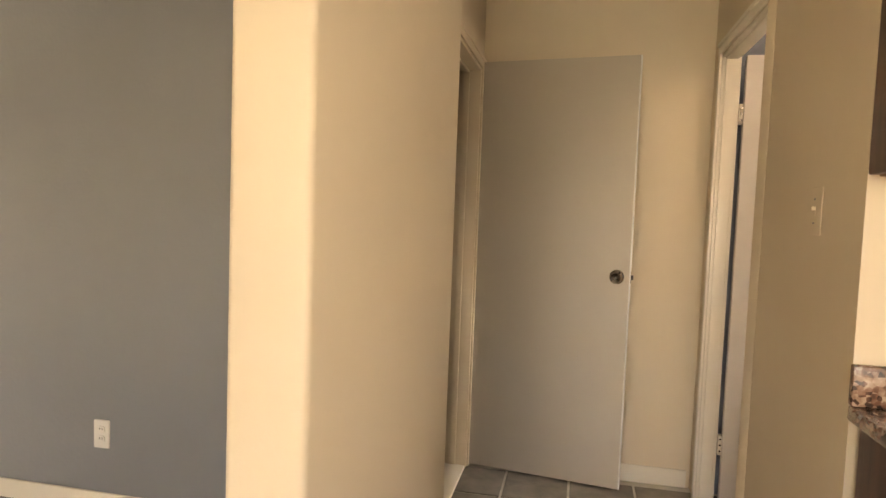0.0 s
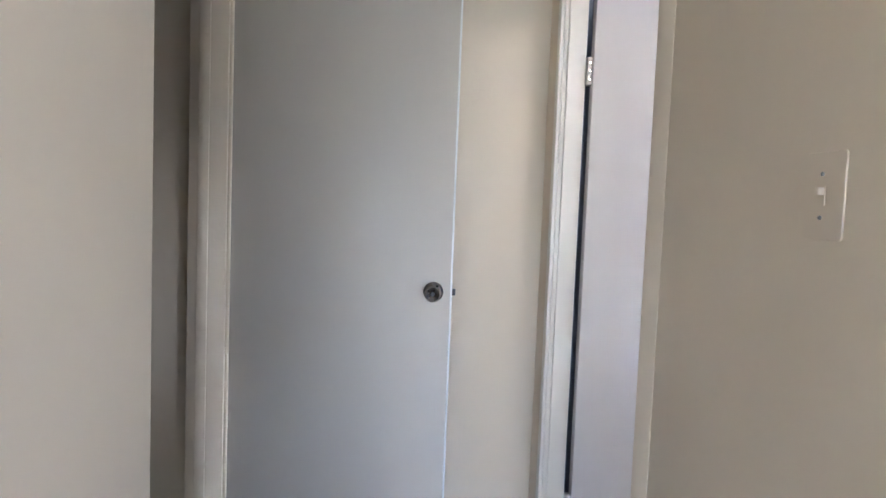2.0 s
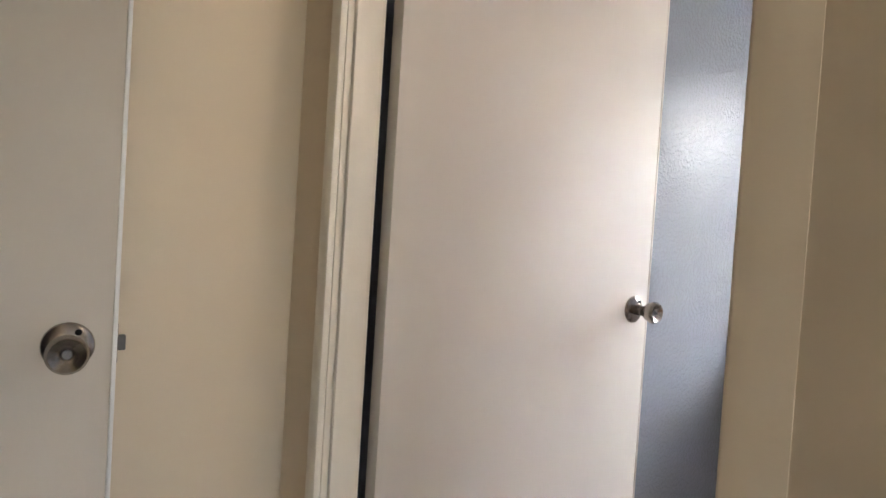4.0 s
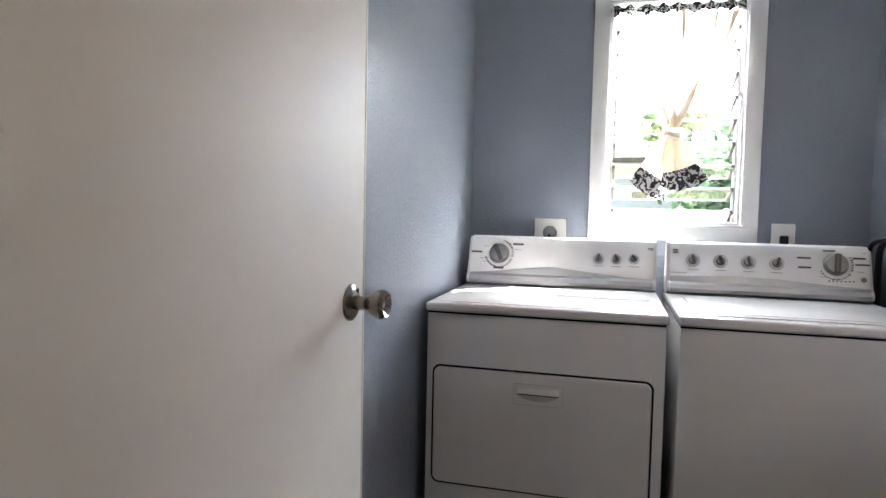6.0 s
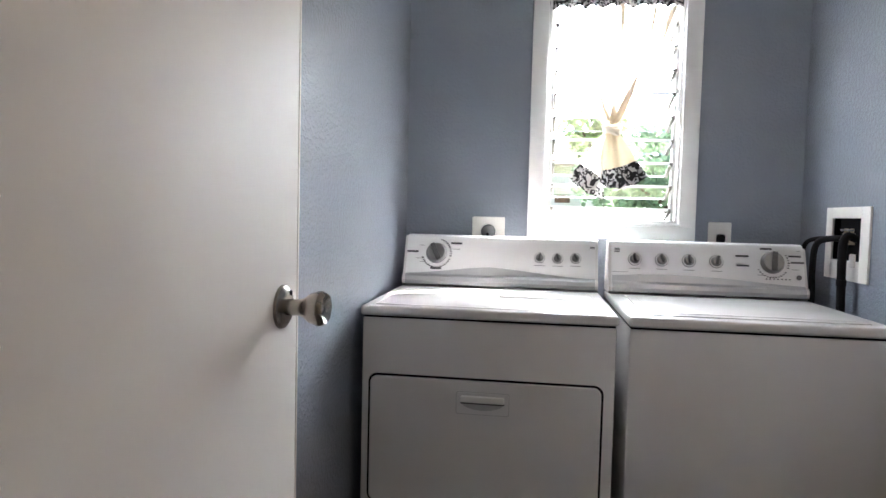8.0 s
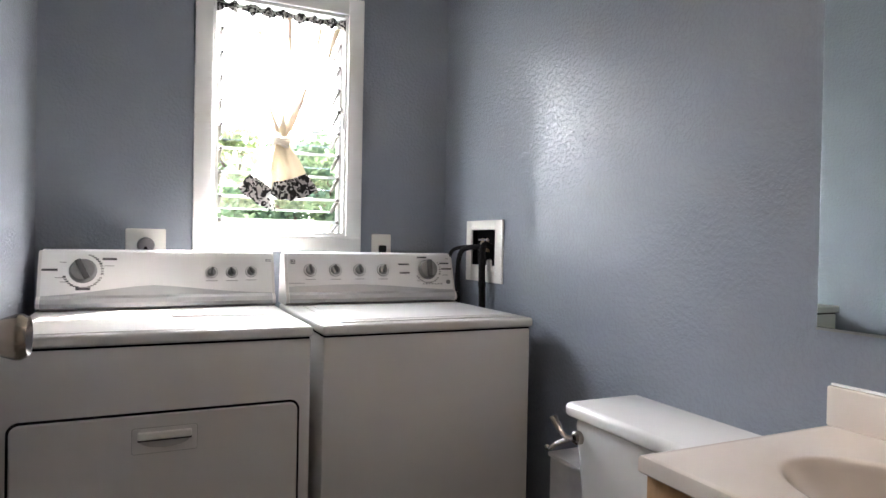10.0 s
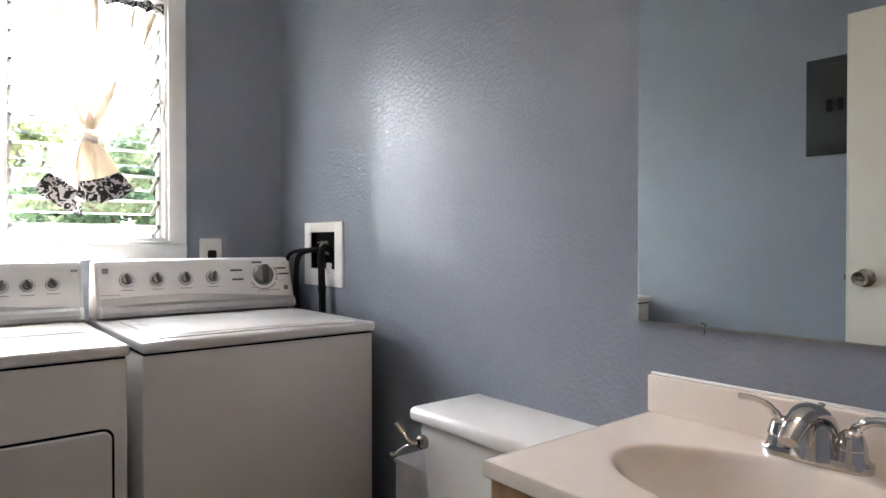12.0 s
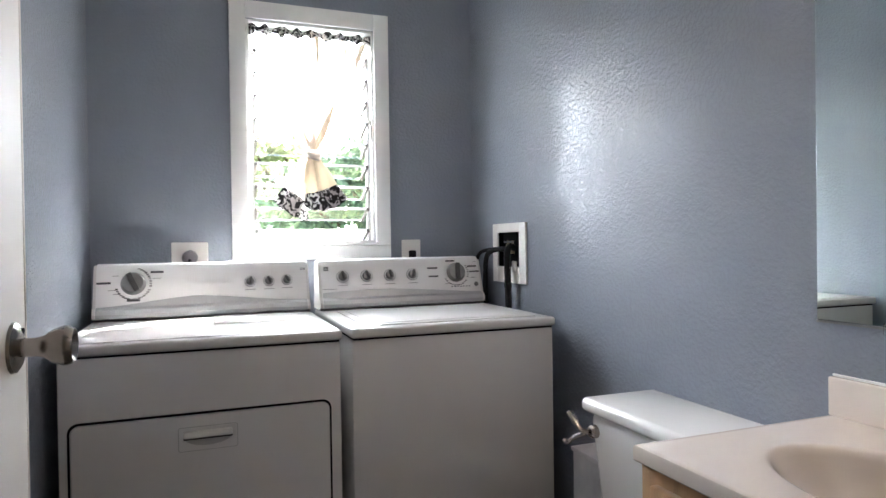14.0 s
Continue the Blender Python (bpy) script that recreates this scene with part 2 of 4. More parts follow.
def leaf_material(name, base):
    m = material(name, base, 0.5, vary=0.2, scale=2)
    n, l = m.node_tree.nodes, m.node_tree.links
    b = n["Principled BSDF"]
    hue = n.new("ShaderNodeHueSaturation")
    geo = n.new("ShaderNodeNewGeometry")
    span = n.new("ShaderNodeMapRange")
    span.inputs["To Min"].default_value, span.inputs["To Max"].default_value = 0.55, 1.7
    l.new(geo.outputs["Random Per Island"], span.inputs["Value"])
    l.new(span.outputs["Result"], hue.inputs["Value"])
    l.new(b.inputs["Base Color"].links[0].from_socket, hue.inputs["Color"])
    l.new(hue.outputs["Color"], b.inputs["Base Color"])
    through_leaf, both = n.new("ShaderNodeBsdfTranslucent"), n.new("ShaderNodeMixShader")
    both.inputs["Fac"].default_value = 0.55
    l.new(hue.outputs["Color"], through_leaf.inputs["Color"])
    l.new(b.outputs["BSDF"], both.inputs[1])
    l.new(through_leaf.outputs["BSDF"], both.inputs[2])
    l.new(both.outputs["Shader"], n["Material Output"].inputs["Surface"])
    return m


def glow_material(name, color, strength):
    m = bpy.data.materials.new(name)
    m.use_nodes = True
    b = m.node_tree.nodes["Principled BSDF"]
    b.inputs["Base Color"].default_value = (*color, 1)
    b.inputs["Emission Color"].default_value, b.inputs["Emission Strength"].default_value = (*color, 1), strength
    return m


haze = glow_material("hazy_sky", (0.95, 0.97, 1.0), HAZE)
slate = tile_material()
granite = granite_material()
louvre_glass = glass_material("louvre_glass", (0.93, 0.97, 0.95))
silver_mirror = mirror_material()
curtain_cloth = cloth_material("curtain_cotton", (0.84, 0.79, 0.70), 0.10, 0.30)
# denser doubled cotton; the folds' shade is put into its darker, warmer base
shaded_doubled_cloth = cloth_material("shaded_doubled_curtain_cotton", (0.78, 0.645, 0.45), 0.01, 0.04)
floral_cloth = lace_material()
leaf_light = leaf_material("leaf_light_green", (0.30, 0.36, 0.17))
leaf_dark = leaf_material("leaf_dark_green", (0.22, 0.31, 0.18))


# ---------------------------------------------------------------- mesh helpers
def box(bm, x0, x1, y0, y1, z0, z1, bevel=0.0, segments=2):
    made = bmesh.ops.create_cube(bm, size=1)["verts"]
    for v in made:
        v.co = ((x0 + x1) / 2 + v.co.x * (x1 - x0), (y0 + y1) / 2 + v.co.y * (y1 - y0), (z0 + z1) / 2 + v.co.z * (z1 - z0))
    if bevel:
        edges = list({e for v in made for e in v.link_edges})
        bmesh.ops.bevel(bm, geom=edges, offset=bevel, segments=segments, affect="EDGES", profile=0.5)
    return bm


def boxed(*args, **more):
    return box(bmesh.new(), *args, **more)


def lathe(bm, profile, m=Matrix(), segments=24):
    """A turned shape about z: profile of (radius, z), under the pose m."""
    rings = []
    for r, z in profile:
        if r < 1e-6:
            rings.append([bm.verts.new(m @ Vector((0, 0, z)))])
        else:
            rings.append([bm.verts.new(m @ Vector((r * math.cos(a), r * math.sin(a), z))) for a in (2 * math.pi * k / segments for k in range(segments))])
    for a, b in zip(rings, rings[1:]):
        for k in range(segments):
            j = (k + 1) % segments
            if len(a) == 1 and len(b) > 1:
                bm.faces.new((a[0], b[k], b[j]))
            elif len(b) == 1 and len(a) > 1:
                bm.faces.new((a[k], b[0], a[j]))
            elif len(a) > 1:
                bm.faces.new((a[k], b[k], b[j], a[j]))
    bmesh.ops.recalc_face_normals(bm, faces=bm.faces)
    return bm


def tube(bm, points, radii, segments=10, flat=1.0):
    """A round bar along points; radii: one number or one a point."""
    points = [Vector(p) for p in points]
    if not isinstance(radii, (list, tuple)):
        radii = [radii] * len(points)
    rings, side = [], None
    for k, p in enumerate(points):
        way = (points[min(k + 1, len(points) - 1)] - points[max(k - 1, 0)]).normalized()
        side = way.orthogonal().normalized() if side is None else (side - way * side.dot(way)).normalized()
        up = way.cross(side)
        rings.append([bm.verts.new(p + (side * math.cos(a) + up * math.sin(a) * flat) * radii[k]) for a in (2 * math.pi * j / segments for j in range(segments))])
    for a, b in zip(rings, rings[1:]):
        for k in range(segments):
            j = (k + 1) % segments
            bm.faces.new((a[k], a[j], b[j], b[k]))
    bm.faces.new(rings[0])
    bm.faces.new(rings[-1][::-1])
    bmesh.ops.recalc_face_normals(bm, faces=bm.faces)
    return bm


def curve_points(points, steps=8):
    """A smooth line through the points (Catmull-Rom)."""
    p = [Vector(q) for q in points]
    p = [2 * p[0] - p[1]] + p + [2 * p[-1] - p[-2]]
    line = []
    for a, b, c, d in zip(p, p[1:], p[2:], p[3:]):
        for k in range(steps):
            t = k / steps
            line.append(0.5 * (2 * b + (c - a) * t + (2 * a - 5 * b + 4 * c - d) * t * t + (3 * b - a - 3 * c + d) * t ** 3))
    return line + [p[-2]]


def extrude_x(bm, outline, x0, x1):
    """A prism along x of the outline of (y, z)."""
    a = [bm.verts.new((x0, y, z)) for y, z in outline]
    b = [bm.verts.new((x1, y, z)) for y, z in outline]
    for k in range(len(outline)):
        j = (k + 1) % len(outline)
        bm.faces.new((a[k], a[j], b[j], b[k]))
    bm.faces.new(a[::-1])
    bm.faces.new(b)
    bmesh.ops.recalc_face_normals(bm, faces=bm.faces)
    return bm


def rounded(w, h, r, steps=6):
    """Outline of a rounded rectangle about its centre."""
    pts = []
    for cx, cy, a0 in ((w / 2 - r, h / 2 - r, 0), (-w / 2 + r, h / 2 - r, 90), (-w / 2 + r, -h / 2 + r, 180), (w / 2 - r, -h / 2 + r, 270)):
        for k in range(steps + 1):
            a = radians(a0 + 90 * k / steps)
            pts.append((cx + r * math.cos(a), cy + r * math.sin(a)))
    return pts


def slab(bm, outline, m, depth, edge=0.0):
    """A plate of the outline (x, y), from 0 to depth along z under the pose m, with a chamfered front edge."""
    k = 1 - (edge / max(max(abs(x) for x, _ in outline), max(abs(y) for _, y in outline))) if edge else 1
    loops = [[bm.verts.new(m @ Vector((x, y, 0))) for x, y in outline]]
    loops.append([bm.verts.new(m @ Vector((x, y, depth - edge))) for x, y in outline])
    if edge:
        loops.append([bm.verts.new(m @ Vector((x * k, y * k, depth))) for x, y in outline])
    for a, b in zip(loops, loops[1:]):
        for i in range(len(outline)):
            j = (i + 1) % len(outline)
            bm.faces.new((a[i], a[j], b[j], b[i]))
    bm.faces.new(loops[-1])
    bm.faces.new(loops[0][::-1])
    bmesh.ops.recalc_face_normals(bm, faces=bm.faces)
    return bm


def mesh_of(name, bm, mat, smooth=True):
    data = bpy.data.meshes.new(name)
    bm.to_mesh(data)
    bm.free()
    data.materials.append(mat)
    if smooth:
        for p in data.polygons:
            p.use_smooth = True
        data.set_sharp_from_angle(angle=radians(35))
    return data


def part(name, bm, mat, parent=None, label="", smooth=True):
    ob = new(name, mesh_of(name, bm, mat, smooth))
    ob.parent = parent
    if label:
        tagged(ob, label)
    return ob


def thing(name, label, category, at=Matrix(), group=""):
    ob = new(name)
    ob.empty_display_size = 0.1
    ob.matrix_world = at
    return tagged(ob, label, category, group)


def setting(name, bm, mat, label, category="wall"):
    ob = part(name, bm, mat, None)
    return tagged(ob, label, category, kind="structure")


# ---------------------------------------------------------------- plan
WEST, EAST, NORTH, SOUTH = -0.142, 1.475, 0.835, -1.724   # laundry, inner faces
HALL_N, HALL_S, HALL_W = -1.802, -2.89, -0.18            # hall faces
STUB_S, STUB_W, STUB_E = -2.81, 0.85, 2.06              # wall between hall and living room
GREY_W, ROOM_E, ROOM_S = 0.795, 7.5, -5.7                # living room
HIGH = 2.44
WIN = (0.45, 0.998, 1.185, 2.135)                        # window opening
DOOR_B = (-0.026, 0.726, 2.035)                           # laundry doorway
DOOR_A = (-0.115, 0.655, 2.005)                          # closet doorway


def wall_y(name, x0, x1, y0, y1, mat, label, hole=None, z1=HIGH, z0=0.0):
    """A wall along x; hole: x0, x1, z0, z1 of an opening right through it."""
    bm = bmesh.new()
    if hole:
        a, b, c, d = hole
        box(bm, x0, a, y0, y1, z0, z1)
        box(bm, b, x1, y0, y1, z0, z1)
        box(bm, a, b, y0, y1, d, z1)
        if c > z0:
            box(bm, a, b, y0, y1, z0, c)
    else:
        box(bm, x0, x1, y0, y1, z0, z1)
    return setting(name, bm, mat, label)


def wall_x(name, x0, x1, y0, y1, mat, label, hole=None, z1=HIGH, z0=0.0):
    bm = bmesh.new()
    if hole:
        a, b, c, d = hole
        box(bm, x0, x1, y0, a, z0, z1)
        box(bm, x0, x1, b, y1, z0, z1)
        box(bm, x0, x1, a, b, d, z1)
        if c > z0:
            box(bm, x0, x1, a, b, z0, c)
    else:
        box(bm, x0, x1, y0, y1, z0, z1)
    return setting(name, bm, mat, label)


# laundry room
wall_y("wall_north", WEST - 0.10, EAST + 0.045, NORTH, NORTH + 0.12, blue_paint, "blue-grey semi-gloss textured wall around the louvred window", WIN)
wall_x("wall_west", WEST - 0.10, WEST, SOUTH, NORTH, blue_paint, "blue-grey semi-gloss textured laundry wall")
wall_x("wall_east", EAST, EAST + 0.022, SOUTH, NORTH, blue_paint, "blue-grey semi-gloss textured wall behind the vanity", (0.345, 0.545, 1.075, 1.22))
wall_y("wall_south", WEST - 0.10, EAST + 0.022, SOUTH - 0.030, SOUTH, blue_paint, "blue-grey painted wall around the laundry doorway", (DOOR_B[0], DOOR_B[1], 0, DOOR_B[2]))
# hall
wall_y("wall_hall_north", HALL_W, 1.52, HALL_N, SOUTH - 0.030, cream_paint, "cream painted hall wall with the laundry doorway", (DOOR_B[0], DOOR_B[1], 0, DOOR_B[2]))
wall_x("wall_hall_west", HALL_W - 0.10, HALL_W, HALL_S - 0.12, SOUTH - 0.030, cream_paint, "cream painted wall at the hall end")
wall_y("wall_hall_south", HALL_W, GREY_W - 0.1, HALL_S - 0.12, HALL_S, cream_paint, "cream painted hall wall around the closet doorway", (DOOR_A[0], DOOR_A[1], 0, DOOR_A[2]))
bm = bmesh.new()
box(bm, STUB_W, STUB_E, STUB_S - 0.15, STUB_S, 0, HIGH, 0.015, 4)
setting("wall_hall_stub", bm, cream_paint, "cream painted partition wall with rounded corners")
wall_x("wall_kitchen_west", EAST + 0.022, 1.52, SOUTH - 0.030, NORTH, cream_paint, "cream painted kitchen wall above the counter")
# living room and kitchen, closed around the walk
wall_x("wall_living_west", GREY_W - 0.1, GREY_W, ROOM_S, STUB_S - 0.11, grey_paint, "matt grey painted living room wall")
wall_y("wall_hall_corner", GREY_W - 0.1, STUB_W, STUB_S - 0.11, HALL_S + 0.02, cream_paint, "short cream wall beside the closet doorway")
# this opening and the kitchen one are assumed, to hold the fill lamps
wall_x("wall_living_east", ROOM_E, ROOM_E + 0.12, ROOM_S, NORTH + 0.12, cream_paint, "cream painted wall with an added, unseen window opening", (-4.0, -1.7, 0.95, 2.12))
wall_y("wall_living_south", HALL_W - 0.1, ROOM_E + 0.12, ROOM_S - 0.12, ROOM_S, cream_paint, "cream painted living room wall")
wall_y("wall_kitchen_north", 1.52, ROOM_E, NORTH, NORTH + 0.12, cream_paint, "cream painted kitchen wall with an added, unseen window opening", (4.45, 5.65, 1.05, 2.05))
wall_x("wall_closet_west", HALL_W - 0.10, HALL_W, ROOM_S, HALL_S - 0.12, cream_paint, "cream painted wall of the dark side room")
setting("ceiling", boxed(HALL_W - 0.3, ROOM_E + 0.3, ROOM_S - 0.3, NORTH + 0.25, HIGH, HIGH + 0.15), ceiling_paint, "white textured ceiling", "ceiling")
floor = setting("floor", boxed(HALL_W - 0.1, ROOM_E + 0.12, ROOM_S - 0.12, NORTH + 0.12, -0.12, -0.006), grout, "pale grout bed under the floor tiles", "floor")
setting("floor_kitchen", boxed(2.64, ROOM_E, STUB_S - 0.108, NORTH, -0.006, -0.001), slate, "dark slate-look floor of the kitchen", "floor")
setting("floor_counter", boxed(1.53, 2.64, -1.60, NORTH, -0.006, -0.0012), slate, "dark slate-look floor in front of the counter", "floor")
setting("carpet", boxed(GREY_W, ROOM_E, ROOM_S, STUB_S - 0.11, -0.006, 0.008), carpet, "grey low-pile carpet in the living room", "carpet")


def baseboard(name, x0, x1, y0, y1):
    bm = bmesh.new()
    box(bm, x0, x1, y0, y1, 0, 0.088, 0.006, 2)
    ob = setting(name, bm, trim_paint, "cream-white painted wooden baseboard", "baseboard")
    return ob


baseboard("baseboard_hall_end", HALL_W, HALL_W + 0.013, HALL_S + 0.002, HALL_N - 0.018)
baseboard("baseboard_grey", GREY_W, GREY_W + 0.013, ROOM_S, STUB_S - 0.112)
baseboard("baseboard_stub", STUB_W + 0.01, STUB_E - 0.01, STUB_S, STUB_S + 0.012)
baseboard("baseboard_switch", 0.757, 1.515, HALL_N - 0.012, HALL_N)


def casing(name, x0, x1, top, face, out, mat, label, wl=0.050, wr=0.050, bead=True, lap=0.0):
    """Door casing on a wall along x: two legs and a head with a stepped profile; out: -1 or 1, the way it stands proud."""
    w, deep = 0.050, (0.010 if bead else 0.014)
    near, far = (lambda d: min(face, face + out * d)), (lambda d: max(face, face + out * d))
    bm = bmesh.new()
    for a, b in ((x0 - wl, x0 + lap), (x1, x1 + wr)):
        if wr or b < x1:
            box(bm, a, b, near(deep), far(deep), 0, top, 0.004)
    box(bm, x0 - wl, x1 + wr, near(deep), far(deep), top, top + w, 0.004)
    # outer bead
    if bead:
        box(bm, x0 - wl, x0 - wl + 0.016, near(deep + 0.006), far(deep + 0.006), 0, top + w, 0.005)
    box(bm, x0 - wl, x1 + wr, near(deep + 0.006), far(deep + 0.006), top + w - 0.018, top + w, 0.005)
    if wr and bead:
        box(bm, x1 + wr - 0.016, x1 + wr, near(deep + 0.006), far(deep + 0.006), 0, top + w, 0.005)
    return setting(name, bm, mat, label, "door trim")


def jamb(name, x0, x1, top, y0, y1, stop_y, mat, label, deep=0.035):
    bm = bmesh.new()
    t = 0.014
    box(bm, x0 - 0.002, x0 + t, y0, y1, 0, top, 0.002)
    box(bm, x1 - t, x1 + 0.002, y0, y1, 0, top, 0.002)
    box(bm, x0 + t, x1 - t, y0, y1, top - t, top, 0.002)
    # door stop
    box(bm, x0 + t, x0 + t + 0.011, stop_y, stop_y + deep, 0, top - t, 0.003)
    box(bm, x1 - t - 0.011, x1 - t, stop_y, stop_y + deep, 0, top - t, 0.003)
    box(bm, x0 + t, x1 - t, stop_y, stop_y + deep, top - t - 0.011, top - t, 0.003)
    return setting(name, bm, mat, label, "door frame")


casing("trim_laundry_door", DOOR_B[0], DOOR_B[1], DOOR_B[2], HALL_N, -1, trim_paint, "cream-white moulded casing of the laundry doorway", 0.022, 0.0, False, 0.0135)
# latch-side casing: proud at the jamb, sloping back to the wall
bm = bmesh.new()
extrude_x(bm, [(0.0, 0.0), (0.0, 0.012), (0.003, 0.014), (0.016, 0.013), (0.040, 0.005), (0.053, 0.0012), (0.053, 0.0)], 0.0, DOOR_B[2])
for v in bm.verts:
    v.co = (DOOR_B[1] - 0.013 + v.co.y, HALL_N - v.co.z, v.co.x)
bmesh.ops.recalc_face_normals(bm, faces=bm.faces)
setting("trim_laundry_latch", bm, cream_paint, "cream painted sloping casing at the latch side", "door trim")
jamb("door_frame_laundry", DOOR_B[0], DOOR_B[1], DOOR_B[2], HALL_N, SOUTH, -1.790, trim_paint, "cream-white painted jamb of the laundry doorway", 0.052)
# closet trim takes the darker cream paint to carry the shade it stands in
casing("trim_closet_door", DOOR_A[0], DOOR_A[1], DOOR_A[2], HALL_S, 1, cream_paint, "moulded casing of the side room doorway, darker cream for its shade")
jamb("door_frame_closet", DOOR_A[0], DOOR_A[1], DOOR_A[2], HALL_S - 0.12, HALL_S, HALL_S - 0.09, cream_paint, "jamb of the side room doorway, darker cream for its shade")


# ---------------------------------------------------------------- doors
def knob_set(parent, x, z, face):
    """Round privacy knob on the face y = face of a leaf, standing out along -y."""
    m = pose(x, face, z, 90)
    knob = part("knob", lathe(bmesh.new(), [(0.0, 0.060), (0.009, 0.061), (0.015, 0.066), (0.0225, 0.071), (0.0265, 0.064), (0.0265, 0.058), (0.022, 0.045), (0.015, 0.036), (0.0125, 0.028), (0.0125, 0.008)], m, 32), nickel, parent, "brushed nickel door knob")
    part("rosette", lathe(bmesh.new(), [(0.0, 0.010), (0.016, 0.010), (0.026, 0.008), (0.0325, 0.004), (0.034, 0.0)], m, 32), nickel, parent)
    # button in dark grey, for the dark reflection at the knob's centre
    part("lock_button", lathe(bmesh.new(), [(0.0, 0.0645), (0.006, 0.0645), (0.0065, 0.060)], m, 12), dial_dark, knob)
    part("rosette_screw", lathe(bmesh.new(), [(0.0, 0.0095), (0.0045, 0.0095), (0.0045, 0.006)], m @ Matrix.Translation((0.012, 0.0205, 0)), 10), dark_hole, parent)


def door(name, label, at, length, top, mat, edge_mat, both_knobs, knob_z):
    """A flush leaf; local x runs from hinge to latch, the face that is seen is y = 0 and looks along -y."""
    ob = thing(name, label, "door", at)
    ob["kind"] = "structure"
    t = 0.035
    leaf = part("leaf", boxed(0.0, length - 0.006, 0.0, t, 0.012, top, 0.0015), mat, ob)
    part("latch_edge", boxed(length - 0.006, length, -0.0008, t, 0.0125, top - 0.0005, 0.001), edge_mat, ob, "bright white strip along the door's latch edge")
    knob_set(ob, length - 0.062, knob_z, 0.0)
    part("latch_plate", boxed(length, length + 0.0012, t / 2 - 0.011, t / 2 + 0.011, knob_z - 0.028, knob_z + 0.028), nickel, ob)
    part("latch_bolt", boxed(length + 0.001, length + 0.012, t / 2 - 0.007, t / 2 + 0.007, knob_z - 0.011, knob_z + 0.011, 0.002), dial_dark, ob)
    if both_knobs:
        m = pose(length - 0.062, t, knob_z, -90)
        part("back_knob", lathe(bmesh.new(), [(0.0, 0.058), (0.022, 0.056), (0.0265, 0.050), (0.022, 0.036), (0.0125, 0.024), (0.0125, 0.006), (0.033, 0.004), (0.034, 0.0)], m, 24), nickel, ob)
    return ob


HA, LA = (-0.135, -2.889), (-0.027, -2.141)
turn_a = math.degrees(math.atan2(LA[1] - HA[1], LA[0] - HA[0]))
door("door_closet", "beige flush door standing open against the hall end wall", pose(HA[0], HA[1], 0, 0, 0, turn_a), 0.756, 2.04, door_paint, window_paint, True, 1.022)
HB, LB = (0.022, -1.709), (0.039, -0.915)
turn_b = math.degrees(math.atan2(LB[1] - HB[1], LB[0] - HB[0]))
door_b = door("door_laundry", "cream-white flush laundry door standing open into the room", pose(HB[0], HB[1], 0, 0, 0, turn_b), 0.793, 2.02, white_door_paint, white_door_paint, False, 1.05)
for z in (0.245, 1.725):
    hinge = part("hinge", boxed(-0.016, 0.002, 0.014, 0.040, z, z + 0.09, 0.001), trim_paint, door_b, "painted-over butt hinge")
    for k in range(3):
        part("hinge_screw", lathe(bmesh.new(), [(0, 0.0012), (0.004, 0.0012), (0.004, 0)], pose(-0.008, 0.0138, z + 0.018 + k * 0.027, 90), 10), nickel, hinge)


